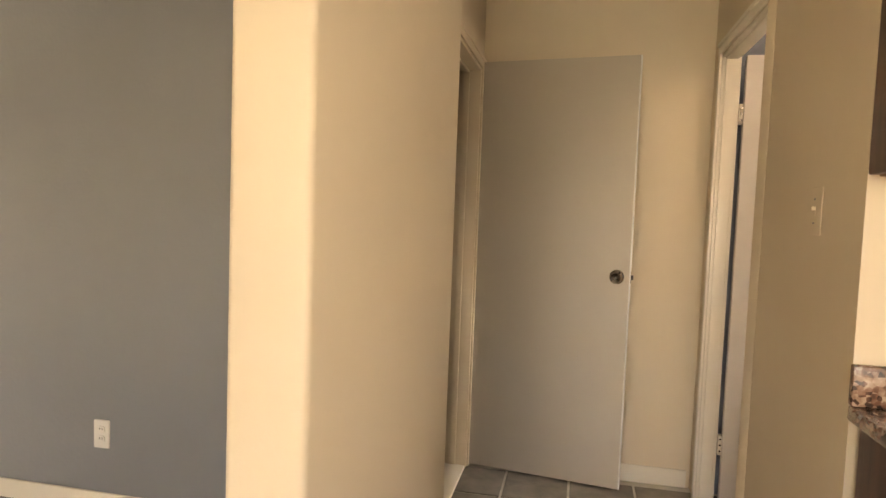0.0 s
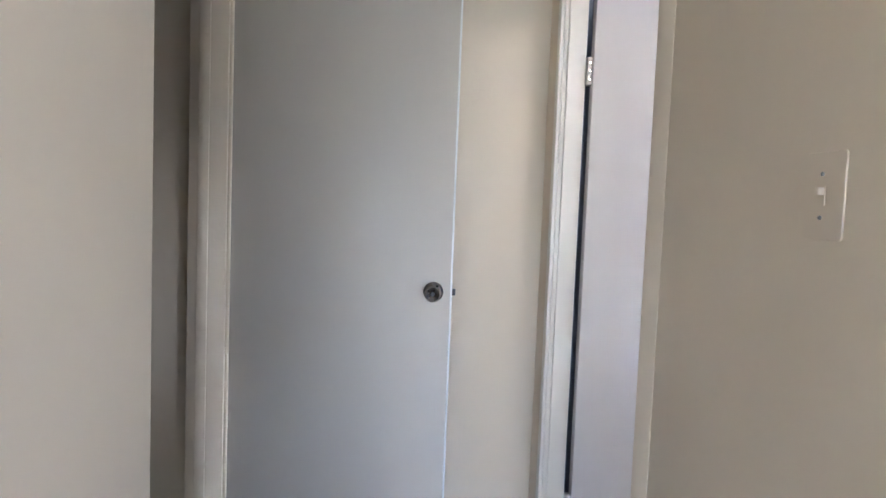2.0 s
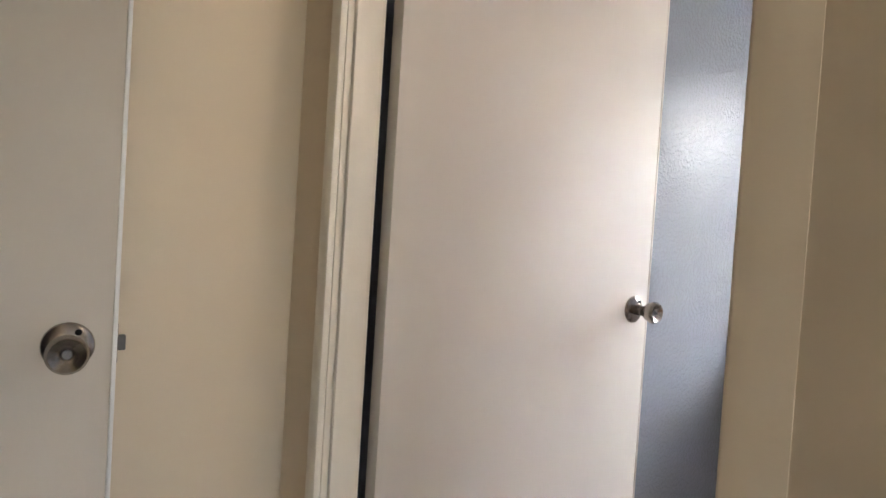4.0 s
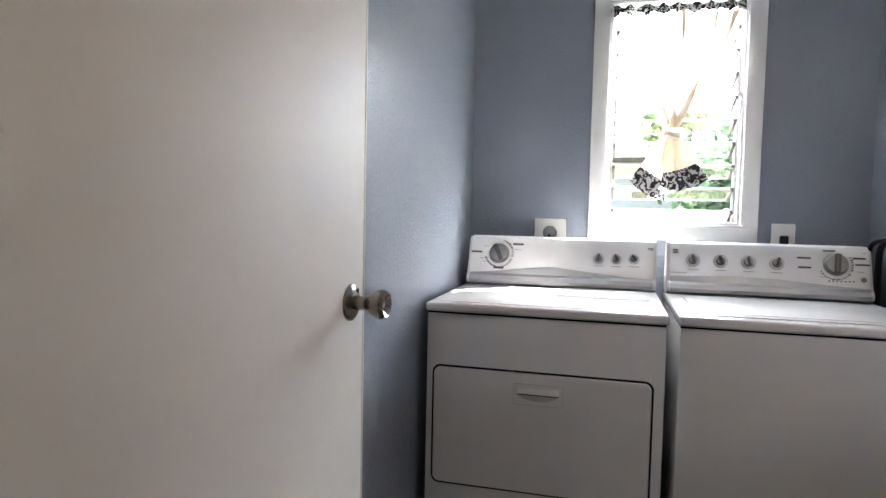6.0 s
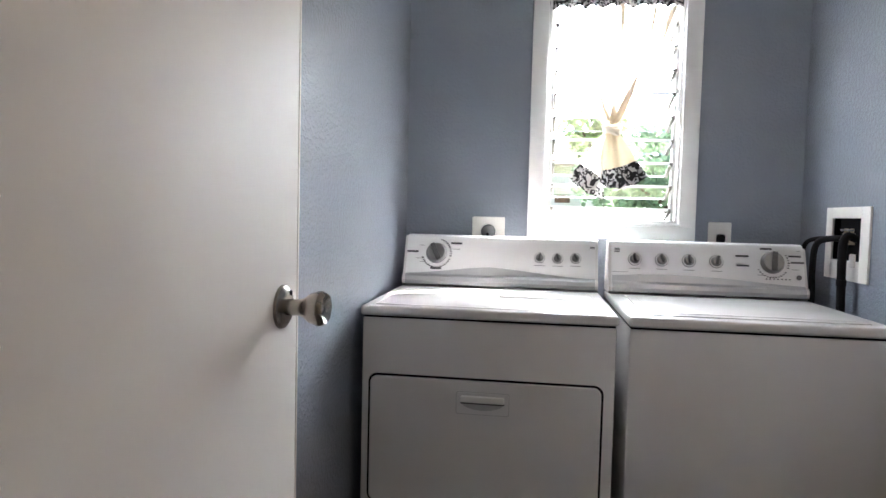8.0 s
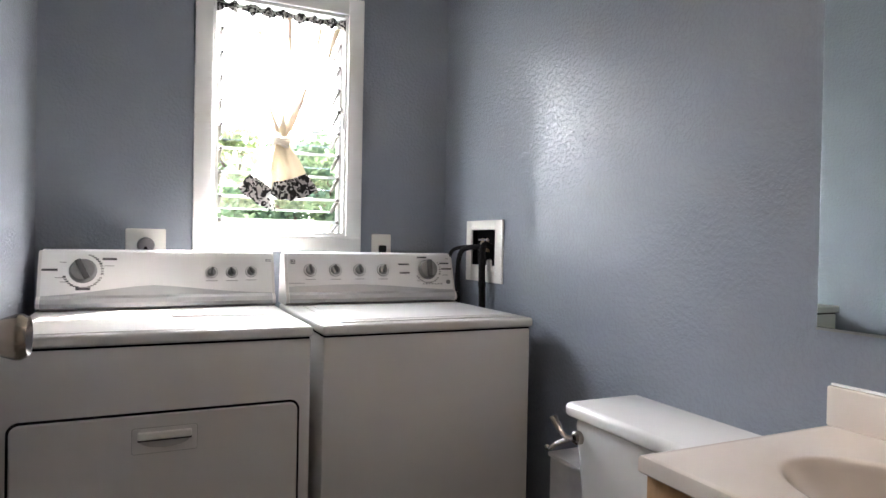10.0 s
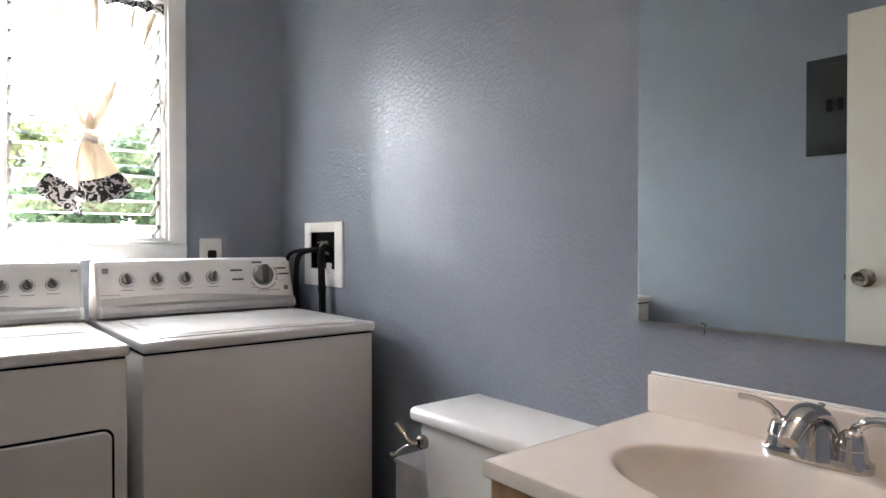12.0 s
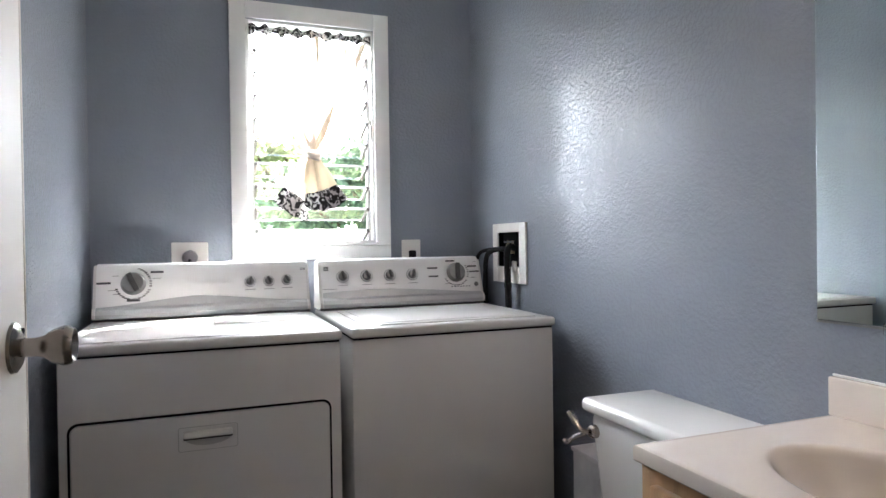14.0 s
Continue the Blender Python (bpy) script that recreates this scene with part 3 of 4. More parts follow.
# ---------------------------------------------------------------- window
def window():
    ob = thing("window_1", "white-framed louvred window with clear glass slats", "window")
    ob["kind"] = "structure"
    x0, x1, z0, z1 = WIN
    o0, o1, p0, p1 = 0.383, 1.066, 1.115, 2.207
    f = NORTH
    bm = bmesh.new()
    for a, b, c, d in ((o0, x0, p0, p1), (x1, o1, p0, p1), (x0, x1, z1, p1)):
        box(bm, a, b, f - 0.018, f, c, d, 0.004)
    part("window_frame", bm, window_paint, ob, "glossy white painted wooden frame")
    bm = bmesh.new()
    box(bm, o0, o1, f - 0.022, f, p0, z0 - 0.012, 0.006)
    box(bm, x0 - 0.01, x1 + 0.01, f - 0.022, f + 0.03, z0 - 0.012, z0, 0.004)
    part("window_sill", bm, window_paint, ob, "white painted sill")
    bm = bmesh.new()
    for a, b, c, d in ((x0, x0 + 0.012, z0, z1), (x1 - 0.012, x1, z0, z1), (x0 + 0.012, x1 - 0.012, z0, z0 + 0.012), (x0 + 0.012, x1 - 0.012, z1 - 0.012, z1)):
        box(bm, a, b, f, f + 0.12, c, d, 0.002)
    part("reveal", bm, window_paint, ob)
    pale_metal = material("pale_aluminium", (0.62, 0.62, 0.60), 0.35, metal=0.8, vary=0.1, scale=20)
    for a in (x0 + 0.013, x1 - 0.027):
        part("louvre_track", boxed(a, a + 0.014, f + 0.030, f + 0.062, z0 + 0.012, z1 - 0.012, 0.002), pale_metal, ob, "pale aluminium louvre track")
    worn_metal = material("worn_louvre_clip", (0.20, 0.185, 0.17), 0.45, metal=0.6, vary=0.3, scale=25)
    # opaque pale colour stands for light refracted in the slat edges
    bright_glass = material("bright_glass_edge", (0.80, 0.84, 0.82), 0.4, vary=0.05, scale=20)
    pitch = 0.0957
    count = int((z1 - z0 - 0.03) / pitch) + 1
    half = 0.055
    for k in range(count):
        z = z0 + 0.033 + k * pitch
        if z > z1 - 0.02:
            break
        # slat leans with its outer edge down
        m = Matrix.Translation((0, f + 0.058, z)) @ Matrix.Rotation(radians(-24), 4, "X")
        bm = bmesh.new()
        box(bm, x0 + 0.030, x1 - 0.030, -half, half, -0.0028, 0.0028, 0.0012, 1)
        bmesh.ops.transform(bm, matrix=m, verts=bm.verts)
        pane = part("glass_slat", bm, louvre_glass, ob)
        pane.visible_shadow = False
        # thickened pale bar paints the bright edge of the slat
        bm = bmesh.new()
        box(bm, x0 + 0.030, x1 - 0.030, -half - 0.0040, -half - 0.0005, -0.0060, 0.0060, 0.001, 1)
        bmesh.ops.transform(bm, matrix=m, verts=bm.verts)
        part("ground_edge", bm, bright_glass, pane, "whitish bar for the light refracted in the glass edge")
        for a in (x0 + 0.027, x1 - 0.040):
            bm = bmesh.new()
            box(bm, a, a + 0.013, -half - 0.004, half + 0.004, -0.007, 0.007, 0.002, 1)
            box(bm, a, a + 0.013, -half - 0.006, -half + 0.012, -0.012, 0.004, 0.002, 1)
            bmesh.ops.transform(bm, matrix=m, verts=bm.verts)
            part("louvre_clip", bm, worn_metal, ob)
    # crank
    bm = bmesh.new()
    box(bm, x1 - 0.030, x1 - 0.012, f + 0.004, f + 0.030, 1.66, 1.74, 0.004)
    tube(bm, [(x1 - 0.020, f + 0.01, 1.72), (x1 - 0.018, f - 0.012, 1.70), (x1 - 0.020, f - 0.016, 1.64)], 0.005, 8)
    part("louvre_handle", bm, pale_metal, ob)


window()


# ---------------------------------------------------------------- curtain
def curtain():
    ob = thing("curtain", "cream cotton half curtain tied in a knot, black floral trim", "curtain", pose(0, NORTH + 0.004, 0))
    cx, knot_z, top_z = 0.718, 1.568, 2.075
    cols = 90

    def sheet(z_from, z_to, steps, where, name, mat, label=""):
        bm = bmesh.new()
        grid = []
        for i in range(steps + 1):
            t = i / steps
            grid.append([bm.verts.new(where(t, k / cols)) for k in range(cols + 1)])
        for a, b in zip(grid, grid[1:]):
            for k in range(cols):
                bm.faces.new((a[k], a[k + 1], b[k + 1], b[k]))
        bmesh.ops.recalc_face_normals(bm, faces=bm.faces)
        return part(name, bm, mat, ob, label)

    def upper(t, s):
        z = top_z + (knot_z - top_z) * t
        close = max(0.0, (t - 0.10) / 0.90) ** 0.85
        half = 0.262 * (1 - close) + 0.020 * close
        fold = math.sin(s * 47 + 1.5 * math.sin(s * 9)) * 0.010 + math.sin(s * 21 + 1.0) * 0.007
        depth = fold * (0.55 + 0.45 * (1 - close)) * (1 if close < 0.9 else 0.8)
        x = cx + (s - 0.5) * 2 * half + 0.012 * close * math.sin(s * 12)
        return Vector((x, -0.008 + depth - 0.012 * close, z - 0.010 * math.sin(s * math.pi) * t))

    sheet(top_z, knot_z, 40, upper, "gathered_panel", curtain_cloth)

    def along(points, t):
        k = min(int(t * (len(points) - 1)), len(points) - 2)
        f = t * (len(points) - 1) - k
        return [p + (q - p) * f for p, q in zip(points[k], points[k + 1])]

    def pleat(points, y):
        """A doubled fold of cloth down a line of (x, z, half width), its shade in the colour."""
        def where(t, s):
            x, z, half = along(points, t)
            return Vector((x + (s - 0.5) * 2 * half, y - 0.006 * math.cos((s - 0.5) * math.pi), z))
        sheet(0, 0, 14, where, "pleat", shaded_doubled_cloth)

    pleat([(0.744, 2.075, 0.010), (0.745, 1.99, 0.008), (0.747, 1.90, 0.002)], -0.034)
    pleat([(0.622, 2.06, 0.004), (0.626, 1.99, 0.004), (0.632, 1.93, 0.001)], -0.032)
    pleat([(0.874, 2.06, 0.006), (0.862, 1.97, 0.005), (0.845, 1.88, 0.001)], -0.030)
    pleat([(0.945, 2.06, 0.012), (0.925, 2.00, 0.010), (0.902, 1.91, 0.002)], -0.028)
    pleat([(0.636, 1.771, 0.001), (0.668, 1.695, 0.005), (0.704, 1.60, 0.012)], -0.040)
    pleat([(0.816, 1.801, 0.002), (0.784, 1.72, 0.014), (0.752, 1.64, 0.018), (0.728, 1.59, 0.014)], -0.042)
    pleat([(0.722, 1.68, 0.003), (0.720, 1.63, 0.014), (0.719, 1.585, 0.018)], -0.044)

    # below the knot the end falls in two tails, each with a band of trim
    def tail(knot, upper_edge, lower_edge, y, wave, mat):
        def cloth(t, s):
            a, b = along(knot, s), along(upper_edge, s)
            sag = math.sin(t * math.pi) * 0.012 * (s - 0.5)
            fold = math.sin(s * wave + 0.6) * 0.012 * t + math.sin(s * wave * 2.3) * 0.004 * t
            return Vector((a[0] + (b[0] - a[0]) * t + sag, y + fold - 0.022 * math.sin(s * math.pi) * t, a[1] + (b[1] - a[1]) * t))

        def band(t, s):
            a, b = along(upper_edge, s), along(lower_edge, s)
            q = cloth(1.0, s)
            return Vector((a[0] + (b[0] - a[0]) * t, q.y - 0.003 + 0.006 * math.sin(s * wave * 1.7) * t, a[1] + (b[1] - a[1]) * t + 0.003 * math.sin(s * 21) * t))

        sheet(0, 0, 16, cloth, "tail", mat)
        sheet(0, 0, 8, band, "floral_hem", floral_cloth, "black cotton trim with white flowers")

    tail([(0.690, 1.556), (0.704, 1.552), (0.714, 1.556)], [(0.597, 1.430), (0.640, 1.398), (0.676, 1.366), (0.690, 1.350)], [(0.549, 1.371), (0.590, 1.326), (0.648, 1.292), (0.700, 1.276)], -0.020, 7.0, curtain_cloth)
    # right tail: doubled cloth with its shade in the base colour
    tail([(0.692, 1.550), (0.716, 1.558), (0.744, 1.552)], [(0.672, 1.399), (0.708, 1.400), (0.752, 1.412), (0.818, 1.440)], [(0.678, 1.340), (0.712, 1.328), (0.752, 1.322), (0.800, 1.336), (0.869, 1.373)], -0.046, 9.0, shaded_doubled_cloth)
    bm = bmesh.new()
    for k in range(3):
        ring = [Vector((cx + math.cos(a) * (0.027 + 0.003 * k), -0.030 + math.sin(a) * 0.022, knot_z - 0.004 + 0.010 * (k - 1) + math.sin(a * 2 + k) * 0.006)) for a in (2 * math.pi * j / 18 for j in range(19))]
        tube(bm, ring, 0.0095, 8)
    part("knot", bm, curtain_cloth, ob)

    def header(t, s):
        frill = math.sin(s * 75) * 0.010 + math.sin(s * 31 + 2) * 0.006
        return Vector((cx - 0.268 + 0.536 * s, -0.012 + frill, 2.108 - 0.034 * t + 0.007 * math.sin(s * 52 + 3 * t) * (1 if t in (0, 1) else 0.3) - 0.004 * s))

    sheet(0, 0, 4, header, "floral_header", floral_cloth, "ruffled black floral trim along the rod")
    part("curtain_rod", tube(bmesh.new(), [(WIN[0] + 0.013, 0.008, 2.092), (WIN[1] - 0.013, 0.008, 2.092)], 0.006, 10), window_paint, ob)


curtain()


# ---------------------------------------------------------------- washer and dryer
def front_pose(x, z, face_y, lean):
    """Local x right, y up the panel, z out of it towards the room."""
    return Matrix.Translation((x, face_y, z)) @ Matrix.Rotation(radians(90 - lean), 4, "X")


def dial(parent, x, z, y, lean, r, big, turn):
    m = front_pose(x, z, y, lean)
    if big:
        ring = part("dial", lathe(bmesh.new(), [(r * 1.06, 0.0), (r * 1.06, 0.003), (r * 1.03, 0.006), (r, 0.006), (r * 0.95, 0.018), (r * 0.86, 0.022), (0, 0.022)], m, 28), steel, parent, "grey rotary dial")
    else:
        ring = part("dial", lathe(bmesh.new(), [(r * 1.28, 0.0), (r * 1.26, 0.002), (r * 1.02, 0.003), (r * 0.86, 0.004), (r * 0.80, 0.013), (r * 0.70, 0.016), (0, 0.016)], m, 28), steel, parent, "grey rotary dial with a bright rim")
        part("rim", lathe(bmesh.new(), [(r * 1.16, 0.002), (r * 1.14, 0.0046), (r * 0.98, 0.0046), (r * 0.95, 0.0028)], m, 28), console_white, ring, "white rim")
    bm = bmesh.new()
    box(bm, -r * 0.24, r * 0.24, -r * (0.9 if big else 0.72), r * 0.9, 0.012, 0.034 if big else 0.030, 0.003)
    bmesh.ops.transform(bm, matrix=m @ Matrix.Rotation(radians(turn), 4, "Z"), verts=bm.verts)
    part("grip", bm, dial_dark, ring)
    return ring


def bar(parent, x, z, y, lean, w, h, mat):
    bm = bmesh.new()
    box(bm, -w / 2, w / 2, -h / 2, h / 2, 0.0, 0.0012)
    bmesh.ops.transform(bm, matrix=front_pose(x, z, y, lean), verts=bm.verts)
    part("printed_mark", bm, mat, parent, smooth=False)


def appliance(name, label, x0, x1, left_round):
    ob = thing(name, label, "dryer" if name == "dryer" else "washing machine")
    w = x1 - x0
    part("body", boxed(x0, x1, 0.0, 0.66, 0.03, 0.879, 0.008), enamel, ob, "white enamelled cabinet")
    for x in (x0 + 0.05, x1 - 0.05):
        for y in (0.06, 0.60):
            part("foot", lathe(bmesh.new(), [(0.0, 0.0), (0.02, 0.0), (0.018, 0.032), (0.0, 0.032)], pose(x, y, 0), 12), rubber, ob)
    part("top", boxed(x0 - 0.004, x1 + 0.004, -0.014, 0.69, 0.884, 0.915, 0.010, 3), enamel, ob, "white enamelled top panel")
    part("seam", boxed(x0 + 0.004, x1 - 0.004, 0.003, 0.655, 0.877, 0.886), dark_hole, ob)
    # console: a leaning front between two rounded ends
    back, lean, z0, z1, y0 = 0.80, 17, 0.915, 1.118, 0.565
    slope = math.tan(radians(lean))

    def face(z):
        return y0 + 0.020 + (z - 0.963) * slope

    outline = [(0.62, z0), (y0 + 0.028, z0), (y0 + 0.004, 0.925), (y0, 0.940), (y0 + 0.006, 0.954), (face(0.963), 0.963), (face(1.098), 1.098), (face(1.108) + 0.006, 1.112), (face(1.118) + 0.022, 1.118), (0.70, 1.118), (0.715, 1.108), (0.74, z0)]
    console = part("console", extrude_x(bmesh.new(), outline, x0 + 0.012, x1 - 0.012), console_white, ob, "white plastic control console")
    for a, b in ((x0 + 0.002, x0 + 0.012), (x1 - 0.012, x1 - 0.002)):
        part("end_cap", extrude_x(bmesh.new(), [(y + (0.004 if y < 0.65 else -0.004), z - (0.004 if z > 1.0 else 0)) for y, z in outline], a, b), enamel, console)
    # silver band whose upper edge swings up in a long arc
    bm = bmesh.new()
    rows = []
    for k in range(41):
        s = k / 40
        x = x0 + 0.014 + (w - 0.028) * s
        if left_round:
            edge = 0.964 + 0.034 * math.sin(math.pi * min(1, s * 0.62 + 0.28)) ** 3 * min(1, s * 2.2)
        else:
            edge = 0.974 + 0.020 * math.sin(math.pi * (0.22 + 0.78 * s)) ** 1.5 - 0.008 * s
        line = [(y0 + 0.026, z0 + 0.004), (y0 + 0.001, 0.926), (y0 - 0.003, 0.940), (y0 + 0.003, 0.955), (face(0.964) - 0.003, 0.964), (face(edge) - 0.003, edge + 0.0005), (face(edge) + 0.004, edge + 0.001)]
        rows.append([bm.verts.new((x, y, z)) for y, z in line])
    for a, b in zip(rows, rows[1:]):
        for i in range(len(a) - 1):
            bm.faces.new((a[i], b[i], b[i + 1], a[i + 1]))
    bmesh.ops.recalc_face_normals(bm, faces=bm.faces)
    part("silver_band", bm, console_grey, console, "silver-grey curved band")
    return ob, console, face, lean


dryer, panel, face, lean = appliance("dryer", "white top-console clothes dryer with front drop door", -0.104, 0.664, True)
# loading door: a proud plate over a black sheet that paints the groove's shade
gx, gz = 0.2755, 0.50
ring = front_pose(gx, gz, 0.0, 0)
part("door_groove", slab(bmesh.new(), rounded(0.714, 0.408, 0.028), ring, 0.0012), dark_hole, dryer)
load = part("loading_door", slab(bmesh.new(), rounded(0.700, 0.394, 0.022), ring, 0.010, 0.004), enamel, dryer, "white enamelled drop-down dryer door")
# thin grey sheet draws the shadow line around the pull's frame
part("handle_edge", slab(bmesh.new(), rounded(0.1615, 0.0695, 0.007), front_pose(gx, 0.630, -0.010, 0), 0.0008), handle_shade_grey, load)
part("handle_frame", slab(bmesh.new(), rounded(0.158, 0.066, 0.006), front_pose(gx, 0.630, -0.010, 0), 0.0022, 0.001), enamel, load, "white recessed pull")
scoop = [(0.064 * math.cos(a), 0.024 * math.sin(a)) for a in (math.pi + math.pi * k / 20 for k in range(21))]
# grey plate and black bar paint the shade of scoop and slit
part("handle_recess", slab(bmesh.new(), scoop, front_pose(gx, 0.634, -0.0122, 0), 0.0012), handle_shade_grey, load)
part("handle_slit", boxed(gx - 0.066, gx + 0.066, -0.0155, -0.011, 0.6285, 0.6345, 0.001), panel_ink, load)
part("handle_lip", boxed(gx - 0.066, gx + 0.066, -0.024, -0.011, 0.634, 0.654, 0.004, 3), plate_plastic, load, "pale grip of the pull")
part("top_panel", boxed(-0.070, 0.630, 0.022, 0.535, 0.914, 0.9168, 0.0025), enamel, dryer, "slightly raised panel of the dryer top")
part("lint_flap", boxed(0.30, 0.62, 0.30, 0.548, 0.915, 0.921, 0.003), enamel, dryer, "lint screen cover on the dryer top")
dial(panel, 0.029, 1.046, face(1.046), lean, 0.040, True, 25)
for x, z, turn in ((0.438, 1.040, -10), (0.508, 1.040, 20), (0.577, 1.042, 30)):
    dial(panel, x, z, face(z), lean, 0.0165, False, turn)
    bar(panel, x, z - 0.030, face(z - 0.030), lean, 0.040, 0.0022, pale_ink)
for x, z, w, mat in ((-0.068, 1.050, 0.046, panel_ink), (0.108, 1.086, 0.044, panel_ink), (0.030, 0.986, 0.044, panel_ink), (0.108, 1.063, 0.030, pale_ink), (-0.040, 1.024, 0.026, pale_ink), (-0.028, 1.010, 0.018, pale_ink), (-0.030, 1.075, 0.020, pale_ink)):
    bar(panel, x, z, face(z), lean, w, 0.0075 if mat is panel_ink else 0.002, mat)
for a in list(range(-160, -20, 9)) + list(range(-10, 80, 9)):
    bar(panel, 0.029 + 0.058 * math.cos(radians(a)), 1.046 + 0.056 * math.sin(radians(a)), face(1.046 + 0.056 * math.sin(radians(a))), lean, 0.009, 0.004 if a % 2 else 0.006, panel_ink if a < -100 or 20 < a < 60 else pale_ink)
bar(panel, 0.640, 1.086, face(1.086), lean, 0.020, 0.003, panel_ink)
bar(panel, 0.640, 1.081, face(1.081), lean, 0.020, 0.002, panel_ink)

washer, panel, face, lean = appliance("washing_machine", "white top-loading washing machine with grey dials", 0.700, 1.418, False)
part("lid", boxed(0.752, 1.368, 0.032, 0.520, 0.914, 0.9195, 0.004), enamel, washer, "white enamelled lid")
part("lid_panel", boxed(0.782, 1.338, 0.062, 0.490, 0.919, 0.9215, 0.002), enamel, washer)
dial(panel, 1.296, 1.050, face(1.050), lean, 0.040, True, -4)
for x, turn in ((0.799, 15), (0.899, 20), (0.998, 12), (1.097, -12)):
    dial(panel, x, 1.047, face(1.047), lean, 0.0200, False, turn)
    bar(panel, x, 1.012, face(1.012), lean, 0.040, 0.0022, pale_ink)
for x, z, w in ((1.275, 1.100, 0.042), (1.190, 1.071, 0.046), (1.192, 1.036, 0.044), (1.375, 1.075, 0.042), (1.384, 1.052, 0.046)):
    bar(panel, x, z, face(z), lean, w, 0.0062, panel_ink)
for x, z, w in ((1.375, 1.026, 0.024), (1.255, 1.003, 0.026), (1.300, 0.998, 0.020), (0.745, 0.998, 0.060), (1.39, 1.095, 0.012)):
    bar(panel, x, z, face(z), lean, w, 0.002, pale_ink)
for k in range(7):
    bar(panel, 1.272 + k * 0.0135, 0.990, face(0.990), lean, 0.006, 0.004, panel_ink)
for z in (1.086, 1.080, 1.074):
    bar(panel, 0.733, z, face(z), lean, 0.020, 0.0036, panel_ink)
part("indicator", lathe(bmesh.new(), [(0.0, 0.003), (0.009, 0.003), (0.0095, 0.0)], front_pose(1.386, 0.998, face(0.998), lean), 16), grey_plastic, panel, "round grey start button")
for a in list(range(-150, -30, 10)) + list(range(-20, 40, 10)):
    z = 1.050 + 0.055 * math.sin(radians(a))
    bar(panel, 1.296 + 0.057 * math.cos(radians(a)), z, face(z), lean, 0.007, 0.004, pale_ink if a % 20 else panel_ink)


# ---------------------------------------------------------------- outlets, switch, hook-up box
def wall_plate(name, label, m, w, h, thick=0.005):
    """Local x right, y up, z out of the wall."""
    ob = thing(name, label, "outlet" if "outlet" in name else "light switch", m)
    part("plate", slab(bmesh.new(), rounded(w, h, 0.006, 3), Matrix(), thick, thick * 0.4), plate_plastic, ob)
    return ob


NORTH_M = lambda x, z: Matrix.Translation((x, NORTH, z)) @ Matrix.Rotation(radians(90), 4, "X")
dry_outlet = wall_plate("dryer_outlet", "white range outlet plate with a grey dryer plug", NORTH_M(0.218, 1.137), 0.140, 0.118)
part("plug", lathe(bmesh.new(), [(0.0, 0.040), (0.018, 0.040), (0.027, 0.034), (0.031, 0.018), (0.031, 0.005)], pose(0.0, -0.004, 0), 24), grey_plastic, dry_outlet, "grey round dryer plug")
part("cord", tube(bmesh.new(), curve_points([(0.0, -0.010, 0.030), (0.0, -0.05, 0.036), (0.005, -0.12, 0.030), (0.01, -0.22, 0.028)]), 0.011, 10), rubber, dry_outlet)
wash_outlet = wall_plate("washer_outlet", "white duplex outlet plate with a black plug", NORTH_M(1.165, 1.135), 0.090, 0.122)
part("plug", boxed(-0.014, 0.016, -0.030, 0.012, 0.005, 0.034, 0.006), rubber, wash_outlet, "black plug")
part("cord", tube(bmesh.new(), curve_points([(0.0, -0.02, 0.024), (0.0, -0.06, 0.028), (-0.01, -0.13, 0.024), (-0.02, -0.22, 0.024)]), 0.006, 10), rubber, wash_outlet)
for z in (0.030,):
    part("socket_face", slab(bmesh.new(), rounded(0.034, 0.028, 0.010), pose(0, z, 0.005), 0.0022), plate_plastic, wash_outlet)
grey_outlet = wall_plate("living_outlet", "white duplex outlet on the grey wall", Matrix.Translation((GREY_W, OUTLET_Y, OUTLET_Z)) @ Matrix.Rotation(radians(90), 4, "Z") @ Matrix.Rotation(radians(90), 4, "X"), 0.074, 0.118)
for z in (-0.020, 0.020):
    face_ob = part("socket_face", slab(bmesh.new(), rounded(0.034, 0.028, 0.010), pose(0, z, 0.005), 0.0030), plate_plastic, grey_outlet)
    for x in (-0.006, 0.006):
        part("slot", boxed(x - 0.0012, x + 0.0012, z - 0.001, z + 0.008, 0.0070, 0.0084), dark_hole, face_ob)
switch = wall_plate("light_switch", "painted-over cream toggle switch plate", Matrix.Translation((1.243, HALL_N, 1.337)) @ Matrix.Rotation(radians(90), 4, "X"), 0.078, 0.122, 0.0022)
switch.children[0].data.materials[0] = cream_paint
part("toggle", boxed(-0.005, 0.005, 0.001, 0.012, 0.004, 0.014, 0.002), cream_paint, switch)
part("toggle_slot", boxed(-0.0062, 0.0062, -0.013, 0.013, 0.0042, 0.0056), cream_paint, switch)
for y in (-0.030, 0.030):
    part("screw", lathe(bmesh.new(), [(0, 0.0072), (0.003, 0.0068), (0.003, 0.005)], pose(0, y, 0), 10), grey_plastic, switch)


